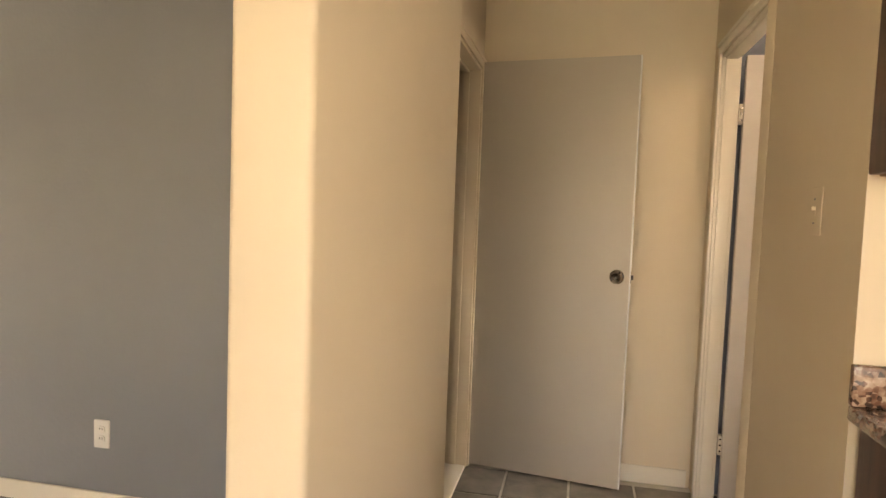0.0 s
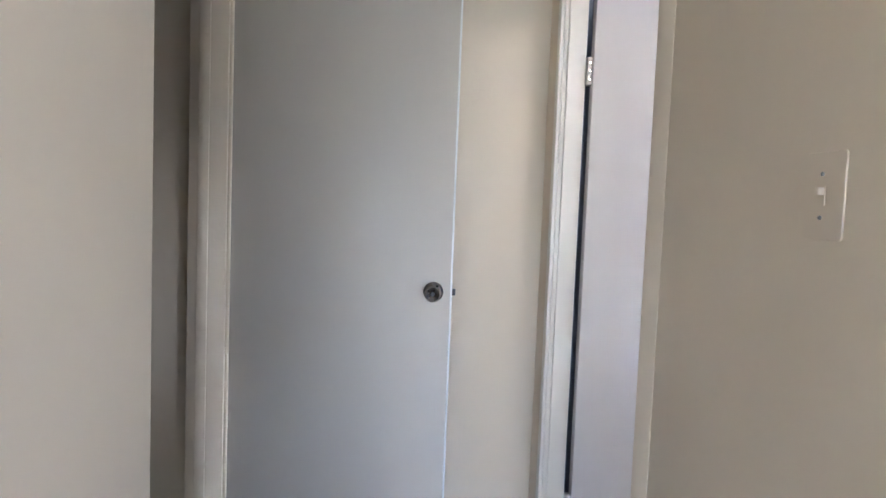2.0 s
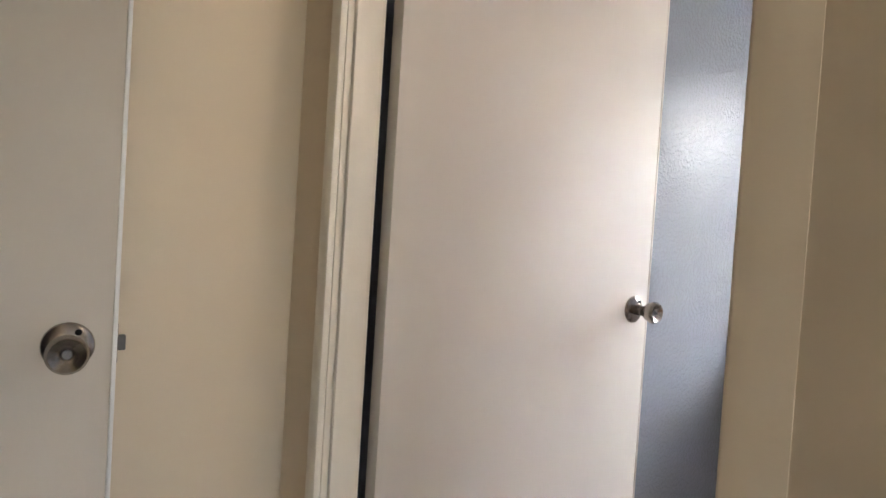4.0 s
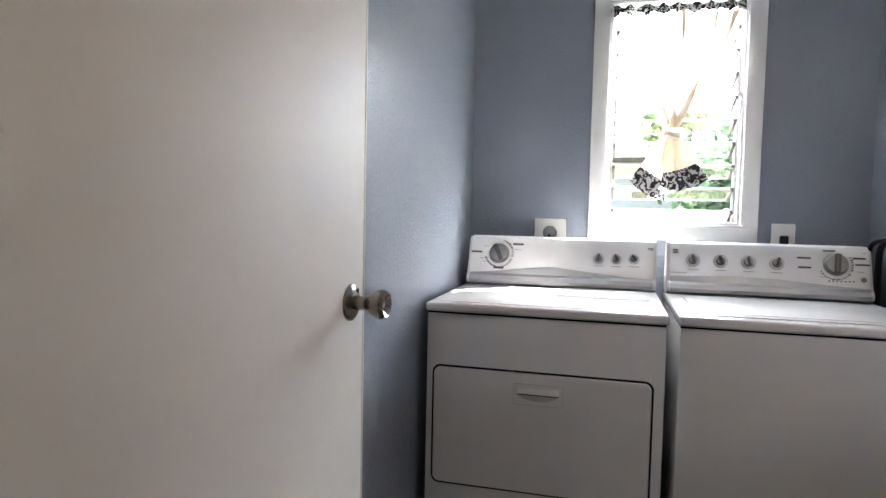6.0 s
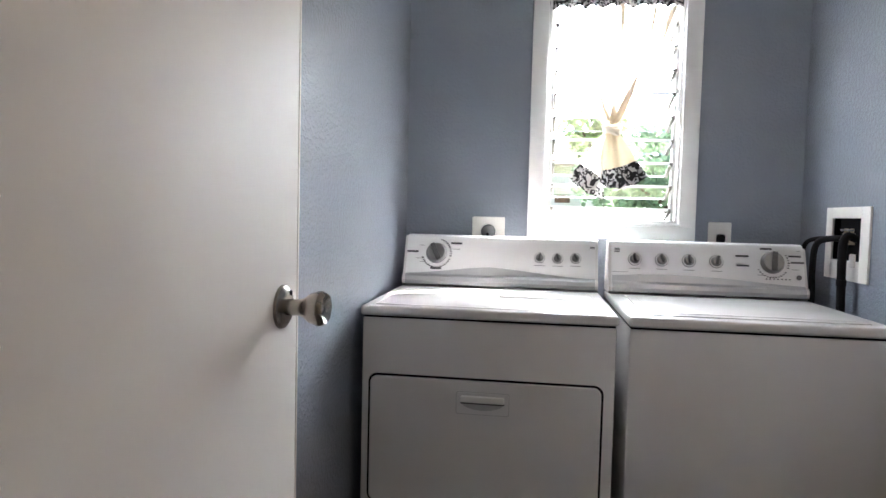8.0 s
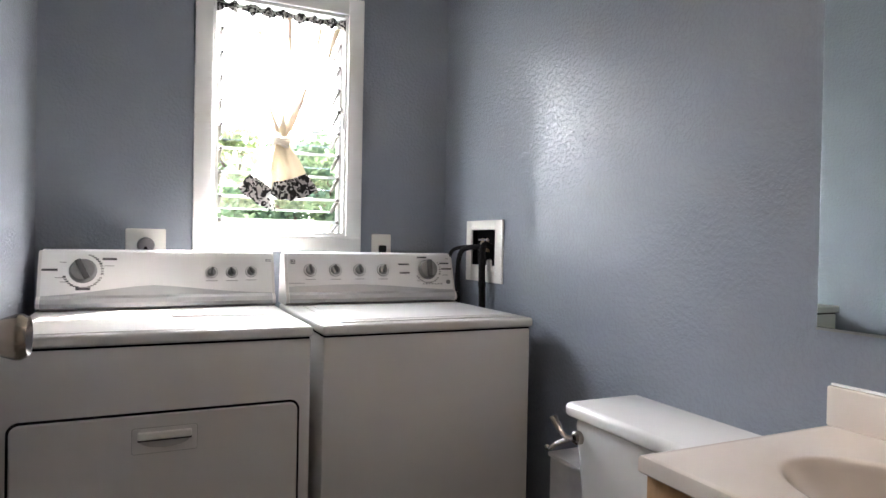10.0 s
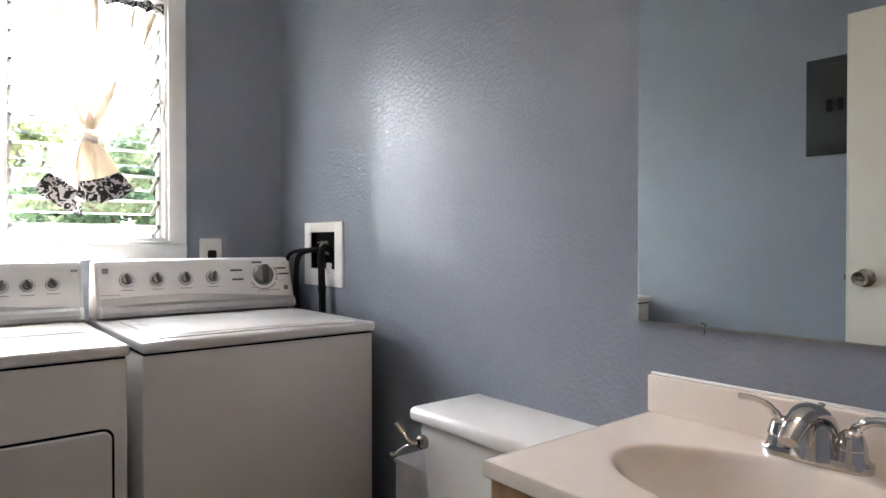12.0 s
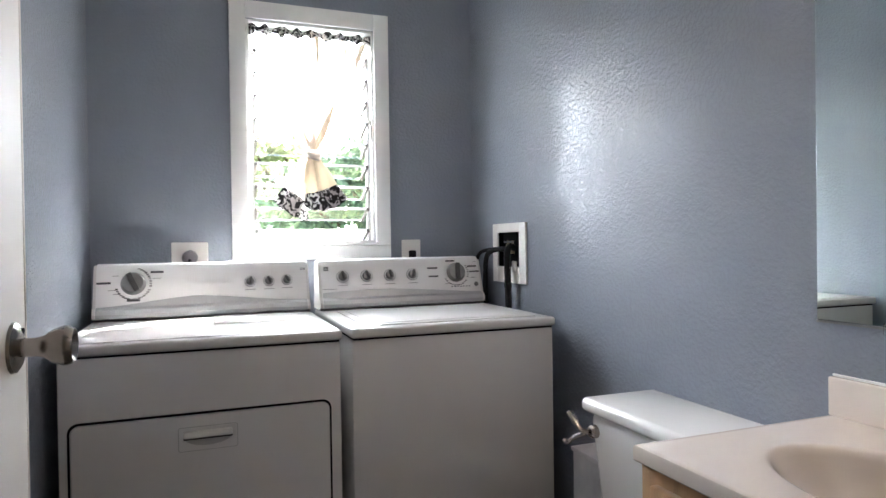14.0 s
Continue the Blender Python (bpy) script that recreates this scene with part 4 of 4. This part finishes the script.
def hookup_box():
    ob = thing("washer_hookup_box", "white washer supply box with black hoses and valves", "supply box")
    x, y0, y1, z0, z1 = EAST, 0.288, 0.592, 1.008, 1.258
    a, b, c, d = 0.345, 0.545, 1.075, 1.22
    bm = bmesh.new()
    for p, q, r, s in ((y0, a, z0, z1), (b, y1, z0, z1), (a, b, z0, c), (a, b, d, z1)):
        box(bm, x - 0.008, x, p, q, r, s, 0.002)
    part("frame", bm, plate_plastic, ob)
    bm = bmesh.new()
    box(bm, x, x + 0.020, a, a + 0.003, c, d)
    box(bm, x, x + 0.020, b - 0.003, b, c, d)
    box(bm, x + 0.0195, x + 0.0215, a, b, c, d)
    # shade inside the box is put into the near-black colour
    part("recess", bm, dark_hole, ob, "supply box inside, coloured near-black for its shade")
    for y in (0.425, 0.465):
        valve = part("valve", lathe(bmesh.new(), [(0, 0.055), (0.006, 0.054), (0.006, 0.040), (0.010, 0.038), (0.010, 0.0), (0, 0.0)], pose(x + 0.004, y, 1.130), 14), brass, ob, "small brass shut-off valve")
        part("valve_lever", boxed(x - 0.010, x + 0.004, y - 0.014, y + 0.014, 1.176, 1.182, 0.002), steel, valve)
    part("drain_cup", boxed(x - 0.014, x - 0.006, 0.365, 0.400, 1.055, 1.100, 0.004), plate_plastic, ob)
    part("drain_hose", tube(bmesh.new(), curve_points([(x + 0.012, 0.405, 1.150), (x - 0.022, 0.400, 1.158), (x - 0.036, 0.395, 1.120), (x - 0.036, 0.392, 1.00), (x - 0.034, 0.392, 0.90), (x - 0.034, 0.395, 0.70)]), 0.0138, 14), rubber, ob, "thick black drain hose")
    part("hose_clamp", tube(bmesh.new(), [(x - 0.036, 0.392, 1.012), (x - 0.036, 0.392, 0.992)], 0.0160, 14), rubber, ob)
    for y, r, far in ((0.470, 0.008, 0.05), (0.430, 0.011, 0.00)):
        part("supply_hose", tube(bmesh.new(), curve_points([(x + 0.004, y, 1.136), (x - 0.030, y + 0.02, 1.150), (x - 0.060, y + 0.10 + far, 1.130), (x - 0.052, y + 0.15 + far, 1.04), (x - 0.045, y + 0.16 + far, 0.90), (x - 0.045, y + 0.16 + far, 0.70)]), r, 12), rubber, ob, "black rubber supply hose")


hookup_box()

# breaker panel on the west wall, seen in the mirror
breaker = thing("breaker_panel", "dark grey metal breaker panel set on the blue wall", "breaker panel")
part("cover", boxed(WEST, WEST + 0.014, -1.07, -0.71, 1.53, 1.92, 0.004), panel_grey, breaker)
part("panel_door", boxed(WEST + 0.014, WEST + 0.020, -1.03, -0.75, 1.56, 1.89, 0.003), panel_grey, breaker)
for y in (-0.84, -0.80):
    part("latch", boxed(WEST + 0.020, WEST + 0.028, y - 0.010, y + 0.010, 1.70, 1.75, 0.003), rubber, breaker)


# ---------------------------------------------------------------- toilet
def toilet():
    ob = thing("toilet", "white porcelain toilet with a metal flush lever", "toilet")
    x0, x1, y0, y1 = 1.222, 1.466, -0.930, -0.470
    bm = bmesh.new()
    box(bm, x0 + 0.014, x1, y0 + 0.014, y1 - 0.012, 0.40, 0.725, 0.03, 4)
    for v in bm.verts:
        k = (0.735 - v.co.z) / 0.335
        v.co.x += 0.025 * k * (1 if v.co.x < 1.3 else 0)
        v.co.y += (0.025 if v.co.y < (y0 + y1) / 2 else -0.025) * k
    part("tank", bm, porcelain, ob)
    bm = bmesh.new()
    box(bm, x0, x1 + 0.002, y0, y1, 0.718, 0.757, 0.016, 4)
    part("tank_lid", bm, porcelain, ob)
    cy = (y0 + y1) / 2
    bm = bmesh.new()
    rings = []
    for z, rx, ry, sx in ((0.0, 0.17, 0.11, 1.05), (0.04, 0.16, 0.10, 1.05), (0.20, 0.15, 0.10, 1.03), (0.34, 0.225, 0.17, 0.98), (0.395, 0.24, 0.185, 0.97), (0.40, 0.235, 0.18, 0.97), (0.395, 0.17, 0.13, 0.96), (0.30, 0.12, 0.09, 0.97), (0.24, 0.02, 0.02, 0.99)):
        rings.append([bm.verts.new((sx + rx * math.cos(a), cy + ry * math.sin(a), z)) for a in (2 * math.pi * k / 28 for k in range(28))])
    for a, b in zip(rings, rings[1:]):
        for k in range(28):
            bm.faces.new((a[k], a[(k + 1) % 28], b[(k + 1) % 28], b[k]))
    bm.faces.new(rings[-1])
    bmesh.ops.recalc_face_normals(bm, faces=bm.faces)
    part("bowl", bm, porcelain, ob)
    part("bowl_base", boxed(1.10, 1.42, cy - 0.10, cy + 0.10, 0.0, 0.402, 0.03, 3), porcelain, ob)
    outline = [(0.235 * math.cos(a), 0.185 * math.sin(a)) for a in (2 * math.pi * k / 32 for k in range(32))]
    part("seat_lid", slab(bmesh.new(), outline, pose(0.975, cy, 0.402), 0.030, 0.008), porcelain, ob)
    # lever: round boss and a bent arm
    lever = part("flush_lever", lathe(bmesh.new(), [(0.0, 0.020), (0.012, 0.020), (0.017, 0.014), (0.018, 0.0)], pose(x0 + 0.018, y1 - 0.048, 0.672, 0, -90), 20), nickel, ob, "brushed nickel flush lever")
    part("arm", tube(bmesh.new(), curve_points([(x0 - 0.004, y1 - 0.048, 0.672), (x0 - 0.018, y1 - 0.034, 0.676), (x0 - 0.022, y1 - 0.016, 0.692), (x0 - 0.024, y1 + 0.012, 0.714)], 6), [0.0075] * 12 + [0.011] * 7, 10, 0.55), nickel, lever)
    part("lower_arm", tube(bmesh.new(), curve_points([(x0 - 0.010, y1 - 0.042, 0.670), (x0 - 0.028, y1 - 0.020, 0.656), (x0 - 0.040, y1 + 0.000, 0.637), (x0 - 0.044, y1 + 0.010, 0.642)], 6), 0.0072, 10, 0.7), nickel, lever)


toilet()


setting("threshold", boxed(DOOR_A[0] + 0.016, DOOR_A[1] - 0.016, HALL_S - 0.12, HALL_S - 0.004, -0.006, 0.014, 0.005), trim_paint, "white painted door threshold", "threshold")
marbled = material("marbled_plastic", (0.74, 0.72, 0.72), 0.3, vary=0.2, scale=9, second=(0.52, 0.50, 0.52))
bin_ob = thing("waste_bin", "slim white marbled bin between washer and toilet", "bin")
part("shell", boxed(1.335, 1.455, -0.46, -0.25, 0.0, 0.540, 0.008, 3), marbled, bin_ob)
part("rim", boxed(1.331, 1.459, -0.464, -0.246, 0.528, 0.542, 0.004), marbled, bin_ob)


# ---------------------------------------------------------------- vanity, faucet, mirror
def vanity():
    ob = thing("vanity_cabinet", "light oak bathroom vanity cabinet", "cabinet")
    x0, y0, y1 = 0.988, SOUTH + 0.004, -1.030
    bm = bmesh.new()
    box(bm, x0, x0 + 0.018, y0, y1, 0.10, 0.789, 0.002)
    for a, c in ((y0, y0 + 0.016), (y1 - 0.016, y1)):
        box(bm, x0 + 0.018, EAST - 0.004, a, c, 0.10, 0.789, 0.001)
    box(bm, x0 + 0.018, EAST - 0.004, y0 + 0.016, y1 - 0.016, 0.10, 0.118)
    part("body", bm, oak, ob)
    part("plinth", boxed(x0 + 0.06, EAST - 0.01, y0 + 0.01, y1 - 0.01, 0.0, 0.10), oak, ob)
    for a, b in ((y0 + 0.04, (y0 + y1) / 2 - 0.008), ((y0 + y1) / 2 + 0.008, y1 - 0.04)):
        leaf = part("door", boxed(x0 - 0.018, x0, a, b, 0.15, 0.62, 0.005), oak, ob)
        part("pull", lathe(bmesh.new(), [(0, 0.022), (0.012, 0.020), (0.014, 0.014), (0.006, 0.008), (0.006, 0)], pose(x0 - 0.018, (a + b) / 2, 0.57, 0, -90), 14), nickel, leaf)
    part("false_drawer", boxed(x0 - 0.018, x0, y0 + 0.04, y1 - 0.04, 0.65, 0.765, 0.005), oak, ob)

    top = thing("vanity_countertop", "cream cultured marble vanity top with an integral oval basin", "countertop")
    x0, x1, y0, y1, z = 0.976, EAST - 0.002, SOUTH + 0.002, -1.022, 0.820
    cx, cy, rx, ry = 1.207, -1.372, 0.147, 0.236
    bm = bmesh.new()
    seg = 64
    angles = [2 * math.pi * k / seg for k in range(seg)]
    # bowl rings
    rings = []
    for s, d in ((1.10, 0.0), (1.04, 0.0), (1.01, 0.0012), (0.985, 0.005), (0.95, 0.014), (0.90, 0.028), (0.84, 0.042), (0.74, 0.062), (0.60, 0.082), (0.42, 0.100), (0.22, 0.110), (0.10, 0.113)):
        rings.append([bm.verts.new((cx + rx * s * math.cos(a), cy + ry * s * math.sin(a), z - d)) for a in angles])
    for a, b in zip(rings, rings[1:]):
        for k in range(seg):
            bm.faces.new((a[k], a[(k + 1) % seg], b[(k + 1) % seg], b[k]))
    bm.faces.new(rings[-1])

    def edge(a, lo):
        c, s = math.cos(a), math.sin(a)
        t = min(((x1 if c > 0 else x0) - cx) / c if abs(c) > 1e-9 else 9, ((y1 if s > 0 else y0) - cy) / s if abs(s) > 1e-9 else 9)
        return [cx + c * t, cy + s * t, lo]

    def snapped(lo, inset):
        pts = [edge(a, lo) for a in angles]
        for qx in (x0, x1):
            for qy in (y0, y1):
                best = min(pts, key=lambda p: (p[0] - qx) ** 2 + (p[1] - qy) ** 2)
                best[0], best[1] = qx, qy
        for p in pts:
            p[0] = min(max(p[0], x0 + inset), x1 - inset)
            p[1] = min(max(p[1], y0 + inset), y1 - inset)
        return [bm.verts.new(p) for p in pts]

    outer = [snapped(z, 0.016), snapped(z, 0.006), snapped(z - 0.002, 0.002), snapped(z - 0.007, 0.0), snapped(z - 0.027, 0.0), snapped(z - 0.030, 0.003)]
    for a, b in zip([rings[0]] + outer, outer):
        for k in range(seg):
            bm.faces.new((a[k], b[k], b[(k + 1) % seg], a[(k + 1) % seg]))
    bmesh.ops.recalc_face_normals(bm, faces=bm.faces)
    part("deck", bm, marble_top, top)
    part("backsplash", boxed(x1 - 0.020, x1, y0, y1, z - 0.001, 0.898, 0.004, 3), marble_top, top)
    part("caulk", boxed(x1 - 0.007, x1, y0 + 0.01, y1, 0.8975, 0.9025, 0.002), window_paint, top, "white caulk bead along the wall")
    part("drain", lathe(bmesh.new(), [(0, 0.003), (0.016, 0.002), (0.022, 0.0)], pose(cx, cy, z - 0.112), 20), chrome, top)

    fx, fy = 1.395, -1.374
    tap = thing("faucet", "chrome two-handle centreset faucet with curved levers", "faucet", pose(fx, fy, z))
    part("base", slab(bmesh.new(), rounded(0.056, 0.168, 0.027, 8), Matrix(), 0.016, 0.005), chrome, tap)
    bm = bmesh.new()
    path = curve_points([(0.012, 0, 0.010), (0.012, 0, 0.044), (0.000, 0, 0.070), (-0.034, 0, 0.083), (-0.074, 0, 0.074), (-0.106, 0, 0.052)], 4)
    loops = []
    for k, p in enumerate(path):
        way = (path[min(k + 1, len(path) - 1)] - path[max(k - 1, 0)]).normalized()
        up, s = Vector((-way.z, 0, way.x)), k / (len(path) - 1)
        wide, thick = 0.038 * (1 - s) + 0.0145 * s, 0.025 * (1 - s) + 0.0115 * s
        loops.append([bm.verts.new(p + Vector((0, wide * math.cos(a), 0)) + up * thick * math.sin(a)) for a in (2 * math.pi * n / 20 for n in range(20))])
    for a, c in zip(loops, loops[1:]):
        for n in range(20):
            bm.faces.new((a[n], a[(n + 1) % 20], c[(n + 1) % 20], c[n]))
    bm.faces.new(loops[-1])
    bmesh.ops.recalc_face_normals(bm, faces=bm.faces)
    part("spout", bm, chrome, tap)
    part("body", lathe(bmesh.new(), [(0.040, 0.010), (0.038, 0.024), (0.034, 0.042), (0.028, 0.058), (0.018, 0.070), (0.0, 0.074)], pose(-0.004, 0, 0), 24), chrome, tap)
    part("saddle", boxed(-0.018, 0.022, -0.056, 0.056, 0.012, 0.030, 0.008, 3), chrome, tap)
    part("lift_rod", lathe(bmesh.new(), [(0.0, 0.092), (0.005, 0.091), (0.006, 0.086), (0.0025, 0.082), (0.0025, 0.03)], pose(0.024, 0, 0), 10), chrome, tap)
    for s in (1, -1):
        hub = part("handle", lathe(bmesh.new(), [(0.0, 0.064), (0.010, 0.062), (0.018, 0.054), (0.022, 0.040), (0.0235, 0.036), (0.0235, 0.033), (0.022, 0.032), (0.026, 0.014)], pose(0, s * 0.052, 0), 24), chrome, tap)
        part("lever", tube(bmesh.new(), curve_points([(-0.002, s * 0.052, 0.050), (-0.006, s * 0.068, 0.074), (-0.012, s * 0.090, 0.086), (-0.018, s * 0.118, 0.088)], 6), [0.012] * 5 + [0.009] * 5 + [0.0075] * 5 + [0.008] * 4, 12, 0.6), chrome, hub)


vanity()
glass = thing("mirror", "frameless wall mirror held by clear plastic clips", "mirror")
part("glass", boxed(EAST - 0.006, EAST - 0.001, -1.66, -0.987, 1.009, 1.92, 0.0015, 1), silver_mirror, glass)
part("backing", boxed(EAST - 0.0012, EAST - 0.0002, -1.659, -0.988, 1.010, 1.919), dark_hole, glass)
part("bottom_channel", boxed(EAST - 0.008, EAST, -1.66, -0.988, 1.004, 1.0088), steel, glass)
for y in (-1.136, -1.52):
    part("clip", boxed(EAST - 0.012, EAST - 0.0062, y - 0.008, y + 0.008, 0.994, 1.017, 0.003), louvre_glass, glass, "clear plastic mirror clip")


# assumed fixture above the view, added to carry the two fill bulbs
light = thing("vanity_light", "added chrome light bar with two round sockets, out of view", "wall lamp")
part("bar", boxed(EAST - 0.022, EAST, -1.60, -1.15, 2.06, 2.15, 0.006), chrome, light)
for y in (-1.48, -1.27):
    part("socket", lathe(bmesh.new(), [(0.0, 0.03), (0.024, 0.03), (0.028, 0.0)], pose(EAST - 0.020, y, 2.105, 0, -90), 18), chrome, light)


# ---------------------------------------------------------------- kitchen corner
counter = thing("kitchen_counter", "brown speckled granite-look laminate countertop", "countertop")
part("slab", boxed(1.522, 2.165, HALL_N - 0.006, 0.80, 0.888, 0.922, 0.006), granite, counter)
part("side_splash", boxed(1.522, 1.542, HALL_N - 0.006, 0.80, 0.9225, 1.011, 0.004), granite, counter)
base = thing("kitchen_base_cabinet", "dark cherry wooden base cabinet under the counter", "cabinet")
part("carcass", boxed(1.540, 2.120, HALL_N + 0.014, 0.78, 0.10, 0.887, 0.003), cherry, base)
part("toe_kick", boxed(1.560, 2.060, HALL_N + 0.03, 0.78, 0.0, 0.10), dark_hole, base)
for k in range(4):
    part("door", boxed(2.120, 2.139, HALL_N + 0.03 + k * 0.62, HALL_N + 0.62 + k * 0.62, 0.14, 0.86, 0.004), cherry, base)
upper = thing("kitchen_wall_cabinet", "dark cherry wooden wall cabinet above the counter", "cabinet")
part("carcass", boxed(1.5205, 1.820, HALL_N, 0.78, 1.412, 2.18, 0.003), cherry, upper)
part("underside", boxed(1.536, 1.805, HALL_N + 0.016, 0.77, 1.408, 1.4125), cherry_under_lit, upper, "underside coloured lighter for the warm light on it")
for k in range(4):
    part("door", boxed(1.820, 1.839, HALL_N + 0.004 + k * 0.62, HALL_N + 0.616 + k * 0.62, 1.42, 2.17, 0.004), cherry, upper)


# ---------------------------------------------------------------- outdoors
setting("backdrop", boxed(-60, 60, 90.0, 90.5, -1, 60), haze, "bright white hazy sky behind the garden", "sky")
setting("ground", boxed(-300, 300, -300, 600, -0.45, -0.30), soil, "lawn and bare soil around the house", "ground")


def foliage(bm, centre, radius, count, size, seed, squash=0.75):
    rnd = random.Random(seed)
    for _ in range(count):
        a, b = rnd.uniform(0, 2 * math.pi), rnd.uniform(-1, 1)
        r = radius * rnd.uniform(0.35, 1.0) ** 0.6
        c = Vector(centre) + Vector((math.cos(a) * math.sqrt(1 - b * b) * r, math.sin(a) * math.sqrt(1 - b * b) * r, b * r * squash))
        q = Euler((rnd.uniform(-1.0, 1.0), rnd.uniform(-1.0, 1.0), rnd.uniform(0, 6.28))).to_matrix()
        w, h = size * rnd.uniform(0.6, 1.3), size * rnd.uniform(1.2, 2.4)
        pts = [(-w * 0.1, -h / 2, 0), (w / 2, -h * 0.1, 0.02 * size), (0, h / 2, -0.1 * size), (-w / 2, -h * 0.1, 0.02 * size)]
        bm.faces.new([bm.verts.new(c + q @ Vector(p)) for p in pts])


def tree(label, x, y, high, spread, seed, mat, leaf=0.10, count=6400):
    rnd = random.Random(seed)
    ob = thing("tree", label, "tree", pose(x, y, -0.30))
    bm = bmesh.new()
    tube(bm, curve_points([(0, 0, 0), (0.05, 0.02, high * 0.25), (-0.04, 0.03, high * 0.5), (0.02, 0, high * 0.8)], 4), [0.11 - 0.006 * k for k in range(13)], 10)
    tips = []
    for k in range(7):
        a = k * 2.4 + rnd.uniform(-0.3, 0.3)
        z = high * rnd.uniform(0.32, 0.62)
        tip = Vector((math.cos(a) * spread * rnd.uniform(0.5, 0.9), math.sin(a) * spread * rnd.uniform(0.5, 0.9), z + high * rnd.uniform(0.12, 0.35)))
        tube(bm, [(0, 0, z), (tip.x * 0.5, tip.y * 0.5, z + (tip.z - z) * 0.6), tip], [0.05, 0.035, 0.015], 6)
        tips.append(tip)
    part("trunk", bm, bark, ob, "brown bark")
    bm = bmesh.new()
    for k, tip in enumerate(tips + [Vector((0, 0, high * 0.85))]):
        foliage(bm, tip, spread * rnd.uniform(0.35, 0.6), count // 8, leaf, seed * 31 + k)
    part("crown", bm, mat, ob, smooth=False)


for k, (x, y, high, wide, mat) in enumerate(((-1.8, 9.5, 2.8, 1.9, leaf_light), (1.9, 11.6, 4.1, 0.8, leaf_light), (3.0, 8.8, 3.4, 1.5, leaf_dark), (4.6, 10.5, 3.8, 1.9, leaf_light), (7.4, 12.5, 3.6, 2.4, leaf_dark))):
    tree("leafy green garden tree outside the window", x, y, high, wide, 3 + k, mat, count=2400 if wide < 1 else 6400)


def shrub(label, x, y, r, seed, mat, leaf=0.075):
    ob = thing("shrub", label, "shrub", pose(x, y, -0.30))
    bm = bmesh.new()
    for k in range(5):
        tube(bm, [(0, 0, 0), (0.25 * r * math.cos(k * 1.3), 0.25 * r * math.sin(k * 1.3), r * 0.6), (0.55 * r * math.cos(k * 1.3), 0.55 * r * math.sin(k * 1.3), r * 1.2)], [0.03, 0.02, 0.01], 6)
    part("stems", bm, bark, ob)
    bm = bmesh.new()
    rnd = random.Random(seed)
    for k in range(6):
        foliage(bm, (rnd.uniform(-0.5, 0.5) * r, rnd.uniform(-0.4, 0.4) * r, r * rnd.uniform(0.5, 1.3)), r * 0.55, 620, leaf, seed * 17 + k)
    part("leaves", bm, mat, ob, smooth=False)


for k, (x, y, r, mat) in enumerate(((-0.15, 6.6, 1.15, leaf_light), (2.60, 6.2, 1.15, leaf_dark), (3.5, 6.9, 1.3, leaf_light), (-1.6, 7.2, 1.2, leaf_dark), (5.2, 7.6, 1.3, leaf_dark), (-3.2, 8.0, 1.3, leaf_light))):
    shrub("bushy green shrub in the garden", x, y, r, 40 + k, mat)

house = thing("neighbour_house", "white stucco neighbouring house with a brown shingle roof", "house")
part("wall", boxed(-3.4, 2.66, 13.5, 19.0, -0.3, 2.45), stucco, house)
part("porch_bench", boxed(1.74, 3.06, 13.05, 13.45, 1.10, 1.33, 0.02), fence_wood, house, "brown wooden porch rail")
part("porch_post", boxed(2.68, 2.76, 13.06, 13.14, -0.3, 1.76, 0.01), fence_wood, house)
part("house_window", boxed(0.86, 1.22, 13.46, 13.52, 1.58, 1.77, 0.01), fence_wood, house)
bm = bmesh.new()
for a, b in (((12.9, 2.42), (16.2, 3.3)), ((19.5, 2.42), (16.2, 3.3))):
    v = [bm.verts.new(p) for p in ((-3.9, *a), (2.0, *a), (2.0, *b), (-3.9, *b))]
    w = [bm.verts.new((q.co.x, q.co.y, q.co.z + 0.12)) for q in v]
    bm.faces.new(v)
    bm.faces.new(w[::-1])
    for i in range(4):
        bm.faces.new((v[i], v[(i + 1) % 4], w[(i + 1) % 4], w[i]))
bmesh.ops.recalc_face_normals(bm, faces=bm.faces)
part("roof", bm, roofing, house)

fence = thing("garden_fence", "low brown wooden garden fence", "fence")
for k in range(9):
    part("post", boxed(-3.0 + k * 0.95, -2.91 + k * 0.95, 4.96, 5.05, -0.3, 1.16, 0.006), fence_wood, fence)
for z in (0.0, 0.28, 0.56):
    part("rail", boxed(-3.0, 4.7, 4.93, 4.958, z + 0.42, z + 0.57, 0.004), fence_wood, fence)


# ---------------------------------------------------------------- floor tiles
size, gap = 0.307, 0.011
bm = bmesh.new()
box(bm, -size / 2 + gap / 2, size / 2 - gap / 2, -size / 2 + gap / 2, size / 2 - gap / 2, -0.006, 0.0, 0.002, 1)
tile_mesh = mesh_of("tile", bm, slate)
for i in range(-3, 10):
    for j in range(-4, 11):
        x, y = TILE_X + (i + 0.5) * size, TILE_Y + (j + 0.5) * size
        if not (HALL_W + 0.02 < x < 2.6 and STUB_S - 0.05 < y < NORTH):
            continue
        if y > SOUTH and x > EAST - 0.1:
            continue
        tile = new("tile", tile_mesh)
        tile.matrix_world = pose(x, y, 0, 0, 0, 90 * ((i * 7 + j * 3) % 4))
        tile.parent = floor
